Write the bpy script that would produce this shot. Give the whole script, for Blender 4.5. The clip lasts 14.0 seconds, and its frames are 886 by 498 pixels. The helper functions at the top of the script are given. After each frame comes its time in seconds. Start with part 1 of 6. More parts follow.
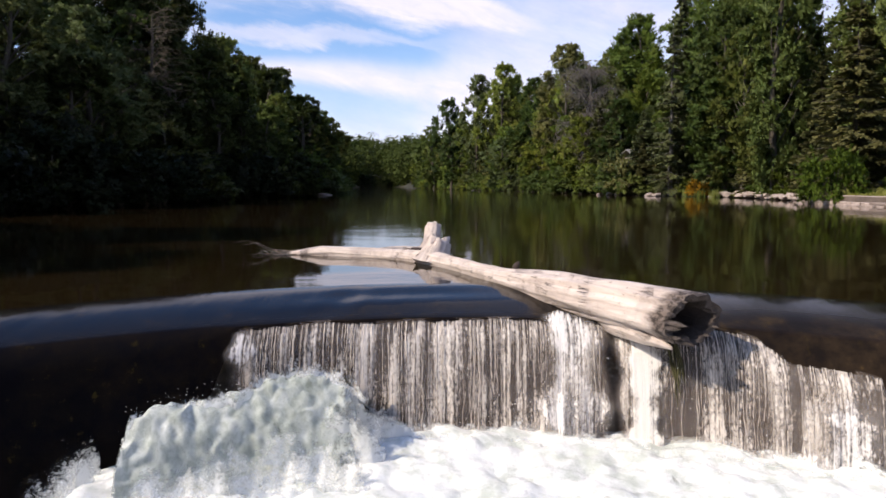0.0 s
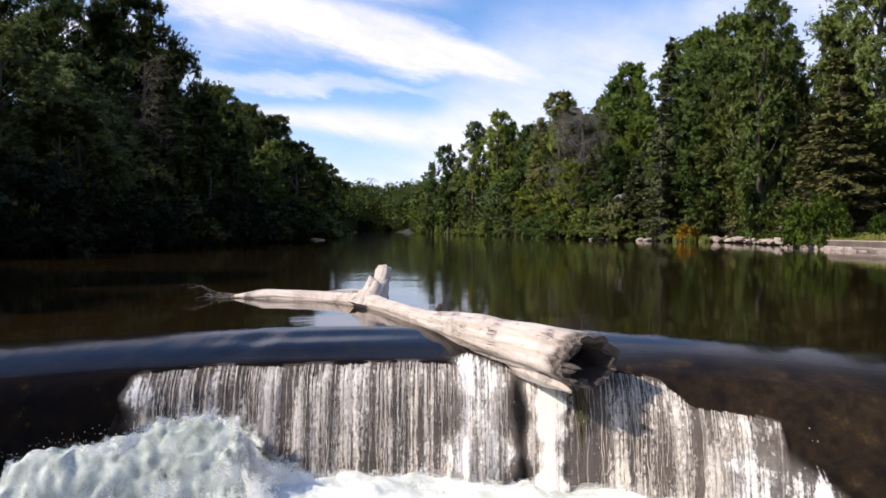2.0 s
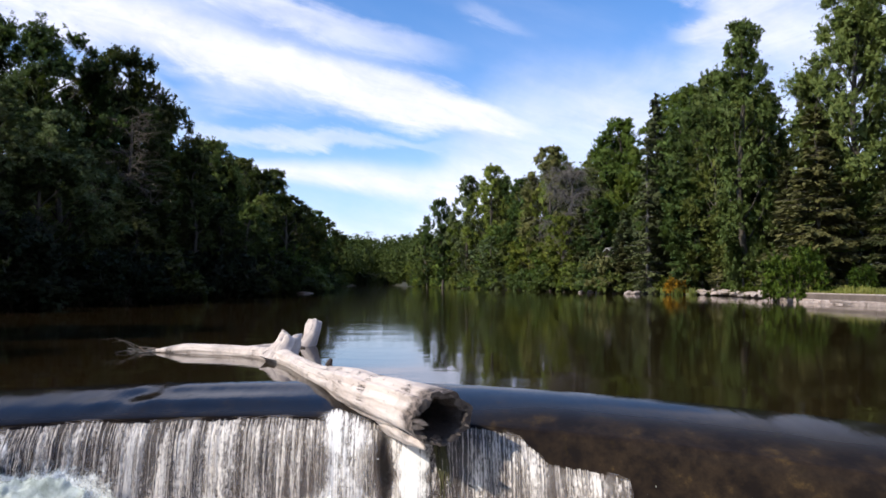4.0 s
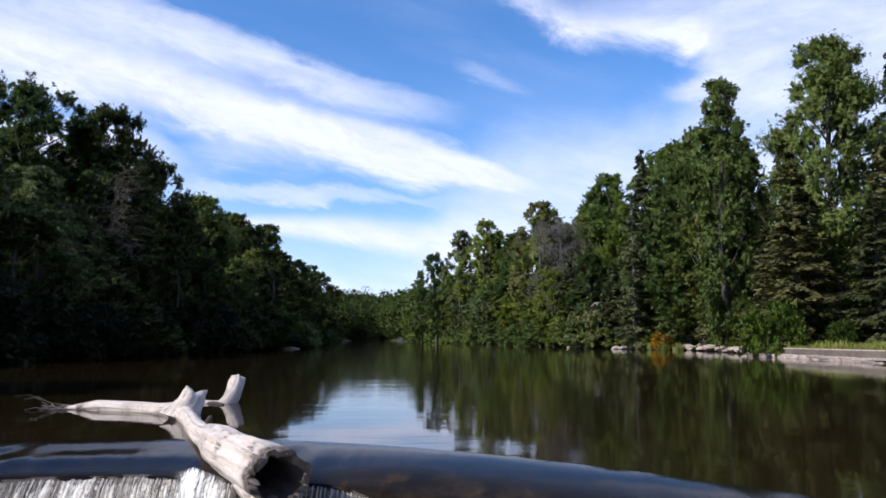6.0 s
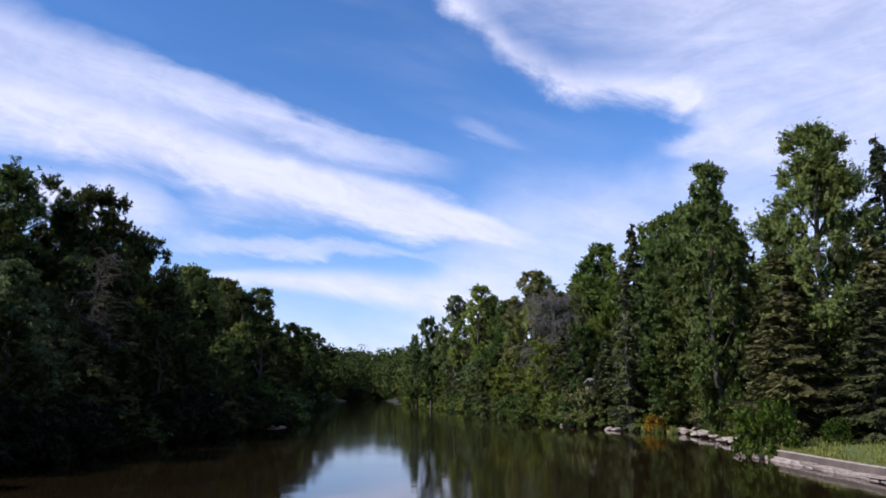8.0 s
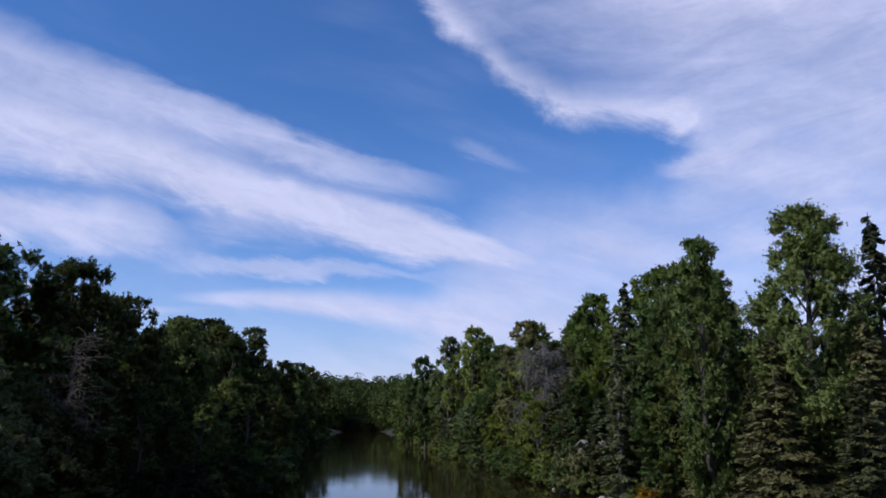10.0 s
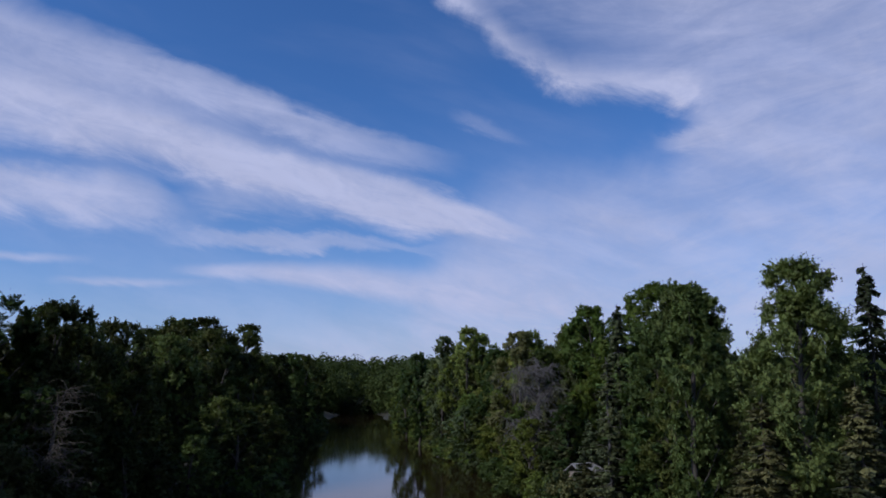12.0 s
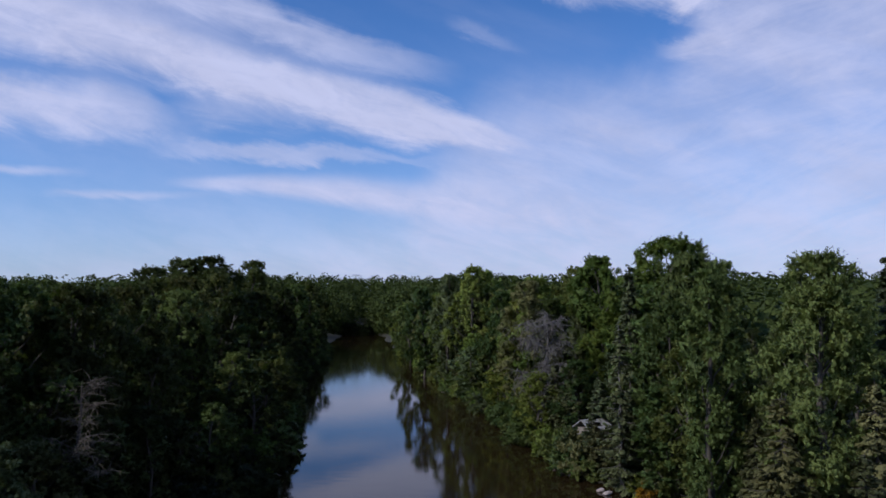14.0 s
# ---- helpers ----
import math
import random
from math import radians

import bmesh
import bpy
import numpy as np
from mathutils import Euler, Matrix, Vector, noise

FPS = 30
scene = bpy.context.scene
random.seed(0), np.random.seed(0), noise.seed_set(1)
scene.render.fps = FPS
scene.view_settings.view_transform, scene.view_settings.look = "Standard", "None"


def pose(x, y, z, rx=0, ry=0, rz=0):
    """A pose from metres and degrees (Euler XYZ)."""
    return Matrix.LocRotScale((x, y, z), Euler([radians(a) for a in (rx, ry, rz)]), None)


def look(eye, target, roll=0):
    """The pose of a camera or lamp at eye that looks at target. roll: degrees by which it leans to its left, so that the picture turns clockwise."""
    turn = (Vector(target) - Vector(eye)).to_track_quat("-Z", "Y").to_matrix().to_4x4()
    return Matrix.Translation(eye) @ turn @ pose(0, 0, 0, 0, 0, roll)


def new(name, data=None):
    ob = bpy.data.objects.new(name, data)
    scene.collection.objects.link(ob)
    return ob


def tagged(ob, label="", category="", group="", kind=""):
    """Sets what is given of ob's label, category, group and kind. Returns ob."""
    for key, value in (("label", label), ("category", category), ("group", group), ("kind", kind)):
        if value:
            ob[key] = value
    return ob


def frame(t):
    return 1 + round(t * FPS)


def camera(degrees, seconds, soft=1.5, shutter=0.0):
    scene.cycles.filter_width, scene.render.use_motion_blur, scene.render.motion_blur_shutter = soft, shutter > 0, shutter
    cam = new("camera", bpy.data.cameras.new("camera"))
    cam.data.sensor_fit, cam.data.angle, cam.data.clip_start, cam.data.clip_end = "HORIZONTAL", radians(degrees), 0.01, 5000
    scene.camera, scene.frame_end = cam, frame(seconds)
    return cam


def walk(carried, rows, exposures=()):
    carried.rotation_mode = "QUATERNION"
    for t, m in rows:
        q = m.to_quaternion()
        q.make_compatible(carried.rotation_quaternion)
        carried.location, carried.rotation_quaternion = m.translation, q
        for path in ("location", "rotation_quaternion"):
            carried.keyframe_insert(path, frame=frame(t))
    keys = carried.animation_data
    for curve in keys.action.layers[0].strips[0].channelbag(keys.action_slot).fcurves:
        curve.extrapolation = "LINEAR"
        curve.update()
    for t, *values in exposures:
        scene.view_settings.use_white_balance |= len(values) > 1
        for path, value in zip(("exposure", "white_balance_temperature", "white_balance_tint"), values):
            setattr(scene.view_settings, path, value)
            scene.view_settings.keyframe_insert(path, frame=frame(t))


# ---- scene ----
cam = camera(62.5, 14.0, 1.6)
METRES, EYE, TILT, LEAN, TURN = 25.0, 1.25, -5.0, 0.0, 0.0
ROWS = [
    (0.0, 0.0, 0.0, 0.0, -0.0, 0.0, -0.0),
    (0.5, 0.0078, 0.0005, 0.0, 0.02, 0.88, 0.0),
    (1.0, 0.0169, 0.0011, -0.0006, 0.03, 1.74, 0.0),
    (1.5, 0.0277, 0.0019, -0.0016, 0.03, 2.59, 0.01),
    (2.0, 0.0398, 0.0022, -0.0016, 0.03, 3.55, 0.02),
    (2.5, 0.0525, 0.0031, -0.001, 0.03, 4.59, 0.04),
    (3.0, 0.0662, 0.0029, -0.0012, 0.05, 5.62, 0.05),
    (5.5, 0.1391, 0.0011, -0.0012, -0.05, 10.94, 0.12),
    (6.0, 0.1531, 0.0023, -0.0012, -0.06, 12.01, 0.12),
    (6.5, 0.1639, 0.0056, 0.0114, -0.09, 13.04, 0.12),
    (7.0, 0.1734, 0.0079, 0.0382, -0.12, 14.11, 0.13),
    (7.5, 0.1841, 0.0104, 0.0719, -0.15, 15.16, 0.11),
    (8.0, 0.195, 0.0116, 0.1099, -0.18, 16.23, 0.12),
    (8.5, 0.2067, 0.0111, 0.1508, -0.22, 17.25, 0.13),
    (9.0, 0.2181, 0.0069, 0.1958, -0.25, 18.17, 0.17),
    (11.5, 0.2629, -0.0255, 0.4979, -0.43, 16.49, 0.02),
    (12.0, 0.2721, -0.0314, 0.5598, -0.46, 15.76, 0.05),
    (12.5, 0.2668, -0.0377, 0.6227, -0.55, 14.44, 0.12),
    (13.0, 0.2506, -0.0422, 0.6864, -0.58, 12.59, 0.15),
    (13.5, 0.2261, -0.0477, 0.7497, -0.64, 10.69, 0.21),
    (14.0, 0.1973, -0.0536, 0.8127, -0.66, 8.86, 0.27),
]
EXPOSURES = [(0.0, 0.02, 7250, 14), (3.0, 0.15, 6800, 10), (6.5, 0.04, 6250, 9), (9.0, -0.33, 6050, 16), (11.5, -0.90, 5680, 16), (12.5, -0.98, 5680, 14), (14.0, -0.72, 5800, 15)]
walk(cam, [(t, pose(0, 0, EYE, TILT, LEAN, TURN) @ pose(METRES * x, METRES * y, METRES * z, 90 + pitch, roll, yaw)) for t, x, y, z, yaw, pitch, roll in ROWS], EXPOSURES)

# ---- sky and sun ----
SUN_TO = Vector((-0.70, -0.36, 0.62)).normalized()
sun = new("sun", bpy.data.lights.new("sun", "SUN"))
sun.data.energy, sun.data.angle, sun.data.color = 5.0, radians(0.6), (1.0, 0.95, 0.87)
sun.matrix_world = look(SUN_TO * 50, (0, 0, 0))


class Nodes:
    """Short calls for a node tree."""

    def __init__(self, tree):
        self.tree = tree

    def add(self, kind, links=(), **values):
        node = self.tree.nodes.new(kind)
        for key, value in values.items():
            if key == "blend":
                node.blend_type = value
            elif key == "data":
                node.data_type = value
            elif key == "op":
                node.operation = value
        for key, value in (links.items() if isinstance(links, dict) else enumerate(links)):
            if value is None:
                continue
            if isinstance(value, bpy.types.NodeSocket):
                self.tree.links.new(value, node.inputs[key])
            else:
                node.inputs[key].default_value = value
        return node

    def math(self, op, a, b=None, c=None):
        return self.add("ShaderNodeMath", (a, b, c), op=op).outputs[0]

    def ramp(self, value, stops):
        node = self.add("ShaderNodeValToRGB", (value,))
        while len(node.color_ramp.elements) < len(stops):
            node.color_ramp.elements.new(0.5)
        for e, (at, c) in zip(node.color_ramp.elements, stops):
            e.position = at
            e.color = (*c, 1) if isinstance(c, tuple) else (c, c, c, 1)
        return node.outputs[0]

    def noise(self, vector, scale, detail=4, rough=0.55, distort=0.0):
        return self.add("ShaderNodeTexNoise", {"Vector": vector, "Scale": scale, "Detail": detail, "Roughness": rough, "Distortion": distort}).outputs[0]

    def stretch(self, vector, x, y, z):
        return self.add("ShaderNodeMapping", {"Vector": vector, "Scale": (x, y, z)}).outputs[0]

    def step(self, value, lo, hi):
        """A smooth step from 0 at lo to 1 at hi."""
        node = self.add("ShaderNodeMapRange", {"Value": value, "From Min": lo, "From Max": hi, "To Min": 0.0, "To Max": 1.0})
        node.interpolation_type = "SMOOTHSTEP"
        return node.outputs[0]

    def mix(self, fac, a, b, blend="MIX"):
        node = self.add("ShaderNodeMix", data="RGBA", blend=blend)
        for k, value in ((0, fac), (6, a), (7, b)):
            if isinstance(value, bpy.types.NodeSocket):
                self.tree.links.new(value, node.inputs[k])
            else:
                node.inputs[k].default_value = (*value, 1) if isinstance(value, tuple) else value
        return node.outputs[2]


def build_sky():
    world = bpy.data.worlds.new("sky")
    scene.world = world
    world.use_nodes = True
    n = Nodes(world.node_tree)
    back = world.node_tree.nodes["Background"]
    sky = n.add("ShaderNodeTexSky")
    sky.sky_type, sky.sun_disc = "NISHITA", False
    sky.sun_elevation = math.asin(SUN_TO.z)
    sky.sun_rotation = math.atan2(SUN_TO.x, SUN_TO.y)
    sky.air_density, sky.dust_density, sky.ozone_density = 1.0, 0.6, 2.0
    way = n.add("ShaderNodeTexCoord").outputs["Generated"]
    x, y, z = n.add("ShaderNodeSeparateXYZ", (way,)).outputs
    ahead = n.math("ADD", n.math("ABSOLUTE", y), 0.06)
    u, v = n.math("DIVIDE", x, ahead), n.math("DIVIDE", z, ahead)
    flat = n.add("ShaderNodeCombineXYZ", (u, v, 0.0)).outputs[0]
    across = n.math("MULTIPLY_ADD", u, 1 / 1.4, 0.5)

    def mid0(value):
        return n.math("SUBTRACT", value, 0.5)

    # the streaks lie along a falling line: turn the plane so that they run along its first axis
    turned = n.add("ShaderNodeMapping", {"Vector": flat, "Rotation": (0, 0, radians(17)), "Scale": (1, 1, 1)}).outputs[0]
    wisp = n.noise(n.stretch(turned, 2.6, 10.0, 1), 1.0, 6, 0.55, 0.3)
    fine = n.noise(n.stretch(turned, 8.0, 30.0, 1), 1.0, 6, 0.62, 0.5)
    broad = n.noise(n.stretch(turned, 1.2, 3.2, 1), 1.3, 4, 0.5, 0.2)
    puff = n.noise(flat, 9.0, 6, 0.62, 0.4)
    # over the right bank the fibres rise instead of falling
    risen = n.add("ShaderNodeMapping", {"Vector": flat, "Rotation": (0, 0, radians(-17)), "Scale": (1, 1, 1)}).outputs[0]
    right = n.step(across, 0.62, 0.76)
    fibre = n.math("ADD", n.math("MULTIPLY", fine, n.math("SUBTRACT", 1.0, right)), n.math("MULTIPLY", n.noise(n.stretch(risen, 6.0, 26.0, 1), 1.0, 6, 0.62, 0.5), right))
    wob = n.math("ADD", n.math("MULTIPLY", mid0(wisp), 0.045), n.math("ADD", n.math("MULTIPLY", mid0(fine), 0.046), n.math("MULTIPLY", mid0(puff), 0.030)))
    vv = n.math("ADD", v, wob)
    calm = n.math("MULTIPLY_ADD", wob, 0.3, v)

    def streak(stops, soft=0.25, level=vv):
        """A long cloud. Each stop: where along the bearing, its middle, how far it reaches up and down, how dense it is."""
        node = n.add("ShaderNodeValToRGB", (across,))
        while len(node.color_ramp.elements) < len(stops):
            node.color_ramp.elements.new(0.5)
        for e, (at, middle, up, down, dense) in zip(node.color_ramp.elements, stops):
            e.position, e.color = min(1, max(0, at)), (middle, up, down, dense)
        middle, up, down = n.add("ShaderNodeSeparateColor", (node.outputs[0],)).outputs
        off = n.math("SUBTRACT", level, middle)
        reach = n.math("MAXIMUM", n.math("DIVIDE", off, up), n.math("DIVIDE", n.math("MULTIPLY", off, -1.0), down))
        return n.math("MULTIPLY", n.math("SUBTRACT", 1.0, n.step(reach, soft, 1.28)), node.outputs[1])

    parts = [
        # the long band that runs down to a blunt tip
        streak([(0.0, 0.402, 0.062, 0.072, 0.84), (0.137, 0.358, 0.070, 0.052, 0.90), (0.226, 0.331, 0.058, 0.050, 0.95), (0.314, 0.294, 0.048, 0.050, 0.98), (0.400, 0.261, 0.042, 0.044, 1.0),
                (0.486, 0.228, 0.040, 0.032, 1.0), (0.543, 0.212, 0.024, 0.022, 0.95), (0.570, 0.202, 0.014, 0.012, 0.6), (0.593, 0.197, 0.008, 0.008, 0.0)], 0.35),
        # a thinner strand over it
        streak([(0.0, 0.500, 0.095, 0.070, 0.68), (0.162, 0.440, 0.050, 0.056, 0.66), (0.251, 0.408, 0.030, 0.045, 0.72), (0.340, 0.370, 0.028, 0.040, 0.72), (0.411, 0.332, 0.025, 0.036, 0.60), (0.468, 0.307, 0.024, 0.028, 0.42), (0.530, 0.294, 0.022, 0.022, 0.0)]),
        streak([(0.0, 0.268, 0.038, 0.046, 0.6), (0.117, 0.262, 0.034, 0.042, 0.82), (0.185, 0.248, 0.040, 0.042, 0.85), (0.232, 0.228, 0.044, 0.024, 0.6), (0.265, 0.216, 0.016, 0.014, 0.2), (0.300, 0.212, 0.010, 0.010, 0.0)]),
        streak([(0.233, 0.199, 0.012, 0.014, 0.0), (0.273, 0.197, 0.011, 0.013, 0.45), (0.346, 0.191, 0.013, 0.014, 0.62), (0.413, 0.183, 0.013, 0.012, 0.52), (0.481, 0.180, 0.010, 0.010, 0.25), (0.520, 0.180, 0.009, 0.009, 0.0)]),
        streak([(0.250, 0.153, 0.008, 0.008, 0.0), (0.302, 0.151, 0.011, 0.011, 0.70), (0.358, 0.143, 0.020, 0.013, 0.90), (0.431, 0.132, 0.028, 0.020, 0.90), (0.503, 0.117, 0.036, 0.022, 0.80), (0.570, 0.106, 0.034, 0.026, 0.65), (0.640, 0.102, 0.036, 0.024, 0.45), (0.720, 0.102, 0.036, 0.024, 0.0)], 0.15, calm),
        streak([(0.248, 0.248, 0.012, 0.020, 0.0), (0.288, 0.240, 0.024, 0.024, 0.42), (0.316, 0.236, 0.024, 0.020, 0.36), (0.390, 0.220, 0.016, 0.016, 0.0)], 0.0),
        streak([(0.0, 0.170, 0.009, 0.009, 0.5), (0.068, 0.169, 0.009, 0.009, 0.58), (0.135, 0.166, 0.008, 0.008, 0.5), (0.185, 0.163, 0.007, 0.007, 0.0)], 0.0, calm),
        streak([(0.137, 0.137, 0.006, 0.006, 0.0), (0.170, 0.136, 0.006, 0.006, 0.42), (0.220, 0.134, 0.008, 0.006, 0.6), (0.259, 0.134, 0.006, 0.006, 0.25), (0.300, 0.134, 0.006, 0.006, 0.0)], 0.0, calm),
        streak([(0.509, 0.366, 0.012, 0.015, 0.0), (0.532, 0.352, 0.015, 0.014, 0.26), (0.561, 0.335, 0.014, 0.012, 0.20), (0.592, 0.320, 0.012, 0.010, 0.0)], 0.0),
    ]
    # the bright hook that closes the blue bay
    parts.append(streak([(0.705, 0.320, 0.010, 0.014, 0.0), (0.735, 0.324, 0.016, 0.018, 0.62), (0.768, 0.336, 0.034, 0.026, 0.70), (0.800, 0.348, 0.045, 0.034, 0.35), (0.850, 0.360, 0.045, 0.034, 0.0)], 0.1))
    # the sheet over the right bank: a bright ragged brim, a blue bay in its edge, thinner cloud behind
    shift = n.math("ADD", n.math("MULTIPLY", mid0(fine), 0.035), n.math("MULTIPLY", mid0(puff), 0.075))
    rim = n.ramp(across, [(0.0, 1.0), (0.324, 0.774), (0.389, 0.704), (0.447, 0.612), (0.490, 0.545), (0.526, 0.500), (0.573, 0.432), (0.631, 0.387), (0.690, 0.369), (0.730, 0.364), (0.756, 0.358), (0.800, 0.345), (0.86, 0.33), (1.0, 0.32)])
    above = n.math("SUBTRACT", n.math("ADD", v, shift), rim)
    curl = n.add("ShaderNodeMapping", {"Vector": flat, "Rotation": (0, 0, radians(-22)), "Scale": (2.4, 9.0, 1)}).outputs[0]
    curl = n.noise(curl, 1.0, 7, 0.58, 0.5)
    inland = n.math("SUBTRACT", 1.0, n.step(across, 0.735, 0.785))
    brim = n.math("MULTIPLY", n.math("SUBTRACT", 1.0, n.step(above, 0.020, 0.075)), n.math("MULTIPLY", inland, n.math("MULTIPLY_ADD", n.step(puff, 0.3, 0.7), 0.45, 0.22)))
    behind = n.math("MULTIPLY_ADD", n.step(across, 0.58, 0.78), 0.52, 0.06)
    body = n.math("ADD", n.math("MULTIPLY", n.step(curl, 0.25, 0.75), 0.46), n.math("ADD", behind, brim))
    parts.append(n.math("MULTIPLY", n.step(above, n.math("MULTIPLY_ADD", inland, 0.10, -0.112), n.math("MULTIPLY_ADD", inland, -0.10, 0.132)), body))
    # the thin veil below the bay
    brow = n.ramp(across, [(0.0, 0.0), (0.47, 0.10), (0.510, 0.205), (0.542, 0.250), (0.582, 0.274), (0.628, 0.280), (0.675, 0.288), (0.716, 0.305), (0.747, 0.355), (0.79, 0.385), (0.86, 0.40), (1.0, 0.40)])
    veil = n.math("SUBTRACT", brow, n.math("ADD", v, n.math("MULTIPLY", shift, 0.8)))
    parts.append(n.math("MULTIPLY", n.step(veil, -0.045, 0.085), n.math("MULTIPLY_ADD", n.step(wisp, 0.22, 0.75), 0.42, 0.42)))
    # haze towards the horizon, and a faint film all over
    parts.append(n.math("MULTIPLY", n.math("SUBTRACT", 1.0, n.step(vv, 0.00, 0.20)), n.math("MULTIPLY_ADD", broad, 0.40, 0.36)))
    parts.append(n.math("MULTIPLY", n.math("SUBTRACT", 1.0, n.step(vv, 0.10, 0.40)), n.math("MULTIPLY_ADD", broad, 0.30, 0.0)))
    parts.append(n.math("MULTIPLY", n.step(n.math("ADD", n.math("MULTIPLY", broad, 0.6), n.math("MULTIPLY", wisp, 0.5)), 0.50, 0.85), 0.20))
    clear = 1.0
    for one in parts:
        clear = n.math("MULTIPLY", clear, n.math("SUBTRACT", 1.0, n.math("MINIMUM", one, 0.97)))
    cover = n.math("SUBTRACT", 1.0, clear)
    grain = n.math("ADD", n.math("MULTIPLY", fibre, 0.55), n.math("MULTIPLY", n.noise(flat, 30.0, 5, 0.62, 0.8), 0.20))
    cover = n.math("MULTIPLY", cover, n.math("MULTIPLY_ADD", n.step(grain, 0.22, 0.50), 0.28, 0.76))
    # the cirrus thins out overhead
    cover = n.math("MULTIPLY", cover, n.math("SUBTRACT", 1.0, n.math("MULTIPLY", n.step(v, 0.62, 0.85), 0.85)))
    cover = n.math("MINIMUM", n.math("MULTIPLY", cover, n.step(z, -0.01, 0.03)), 0.93)
    deep = n.mix(1.0, sky.outputs[0], (0.74, 1.16, 1.66), "MULTIPLY")
    # thick folds of the cloud are brighter than its thin parts
    fold = n.math("ADD", n.math("MULTIPLY", fibre, 0.4), n.math("MULTIPLY", n.noise(n.stretch(turned, 4.0, 12.0, 1), 1.0, 5, 0.6, 0.6), 0.6))
    fold = n.math("MULTIPLY_ADD", n.step(fold, 0.30, 0.70), 0.16, 0.93)
    white = n.mix(1.0, n.add("ShaderNodeCombineXYZ", (fold, fold, fold)).outputs[0], (SKY_CLOUD * 0.96, SKY_CLOUD * 0.975, SKY_CLOUD * 1.20), "MULTIPLY")
    colour = n.mix(cover, deep, white)
    world.node_tree.links.new(colour, back.inputs[0])
    back.inputs[1].default_value = SKY_STRENGTH


SKY_STRENGTH, SKY_CLOUD = 0.12, 8.2
build_sky()


# ---- materials ----
def material(name):
    m = bpy.data.materials.new(name)
    m.use_nodes = True
    n = Nodes(m.node_tree)
    return m, n, m.node_tree.nodes["Principled BSDF"], m.node_tree.nodes["Material Output"]


def feed(n, node, **values):
    for key, value in values.items():
        slot = node.inputs[key.replace("_", " ")]
        if isinstance(value, bpy.types.NodeSocket):
            n.tree.links.new(value, slot)
        else:
            slot.default_value = (*value, 1) if isinstance(value, tuple) and len(value) == 3 and slot.type == "RGBA" else value


def relief(n, height, strength, distance):
    return n.add("ShaderNodeBump", {"Strength": strength, "Distance": distance, "Height": height}).outputs[0]


def leaf_material(name, dark, mid, light, through_light=0.3, rough=0.55, grain=10.0, gaps=0.47, sheen=0.16):
    m, n, bsdf, out = material(name)
    geo = n.add("ShaderNodeNewGeometry")
    info = n.add("ShaderNodeObjectInfo")
    at = n.add("ShaderNodeTexCoord").outputs["Object"]
    patch = n.noise(at, 0.55, 3)
    speck = n.noise(at, grain * 1.2, 3, 0.6)
    value = n.math("ADD", n.math("MULTIPLY", geo.outputs["Random Per Island"], 0.26), n.math("MULTIPLY", patch, 0.50))
    value = n.math("ADD", value, n.math("MULTIPLY_ADD", speck, 0.60, -0.12))
    value = n.math("ADD", value, n.math("MULTIPLY_ADD", info.outputs["Random"], 0.62, -0.34))
    colour = n.ramp(value, [(0.12, tuple(c * 0.94 for c in dark)), (0.5, tuple(c * 0.96 for c in mid)), (0.92, tuple(c * 0.98 for c in light))])
    # each plant leans to yellow-brown or to blue-green
    hue = n.math("FRACT", n.math("MULTIPLY", info.outputs["Random"], 7.31))
    colour = n.mix(1.0, colour, n.mix(hue, (0.85, 1.09, 1.14), (1.17, 1.08, 0.94)), "MULTIPLY")
    feed(n, bsdf, Base_Color=colour, Roughness=rough)
    bsdf.inputs["Specular IOR Level"].default_value = sheen
    thin = n.add("ShaderNodeBsdfTranslucent", {"Color": n.mix(0.5, colour, (0.10, 0.16, 0.02))})
    both = n.add("ShaderNodeMixShader", (through_light, bsdf.outputs[0], thin.outputs[0]))
    if gaps:
        # each spray is broken up into small leaves with gaps between them
        leafy = n.step(n.noise(at, grain, 3, 0.7, 0.6), gaps - 0.02, gaps + 0.02)
        both = n.add("ShaderNodeMixShader", (leafy, n.add("ShaderNodeBsdfTransparent").outputs[0], both.outputs[0]))
    n.tree.links.new(both.outputs[0], out.inputs[0])
    return m


LEAF_GREEN = leaf_material("broad_leaves", (0.048, 0.063, 0.018), (0.102, 0.125, 0.034), (0.205, 0.228, 0.062), 0.38)
# brighter copy of the broad leaves; sunlight is put into the colour
LEAF_SUN = leaf_material("leaves_brightened_as_sunlit", (0.060, 0.080, 0.024), (0.132, 0.162, 0.046), (0.25, 0.275, 0.082), 0.42)
# darker copy of the broad leaves; left-bank shade is in the colour
LEAF_DARK = leaf_material("shade_darkened_leaves", (0.017, 0.020, 0.006), (0.042, 0.047, 0.013), (0.100, 0.105, 0.028), 0.26, 0.65, sheen=0.15)
# a paler green kind, also used to paint sunlight onto some crowns
LEAF_LIGHT = leaf_material("light_leaves", (0.100, 0.130, 0.024), (0.180, 0.215, 0.042), (0.29, 0.315, 0.07), 0.46)
LEAF_GREY = leaf_material("willow_leaves", (0.074, 0.080, 0.032), (0.128, 0.134, 0.055), (0.225, 0.225, 0.098), 0.40)
# near-black leaf copy: the bank's deep shade is put into the colour
LEAF_SHADE = leaf_material("leaves_in_painted_shade", (0.004, 0.0055, 0.002), (0.008, 0.010, 0.004), (0.022, 0.025, 0.010), 0.1, 0.7, sheen=0.1)
NEEDLES = leaf_material("needles", (0.040, 0.041, 0.016), (0.085, 0.085, 0.033), (0.160, 0.154, 0.065), 0.12, 0.6, 8.0, 0.43)
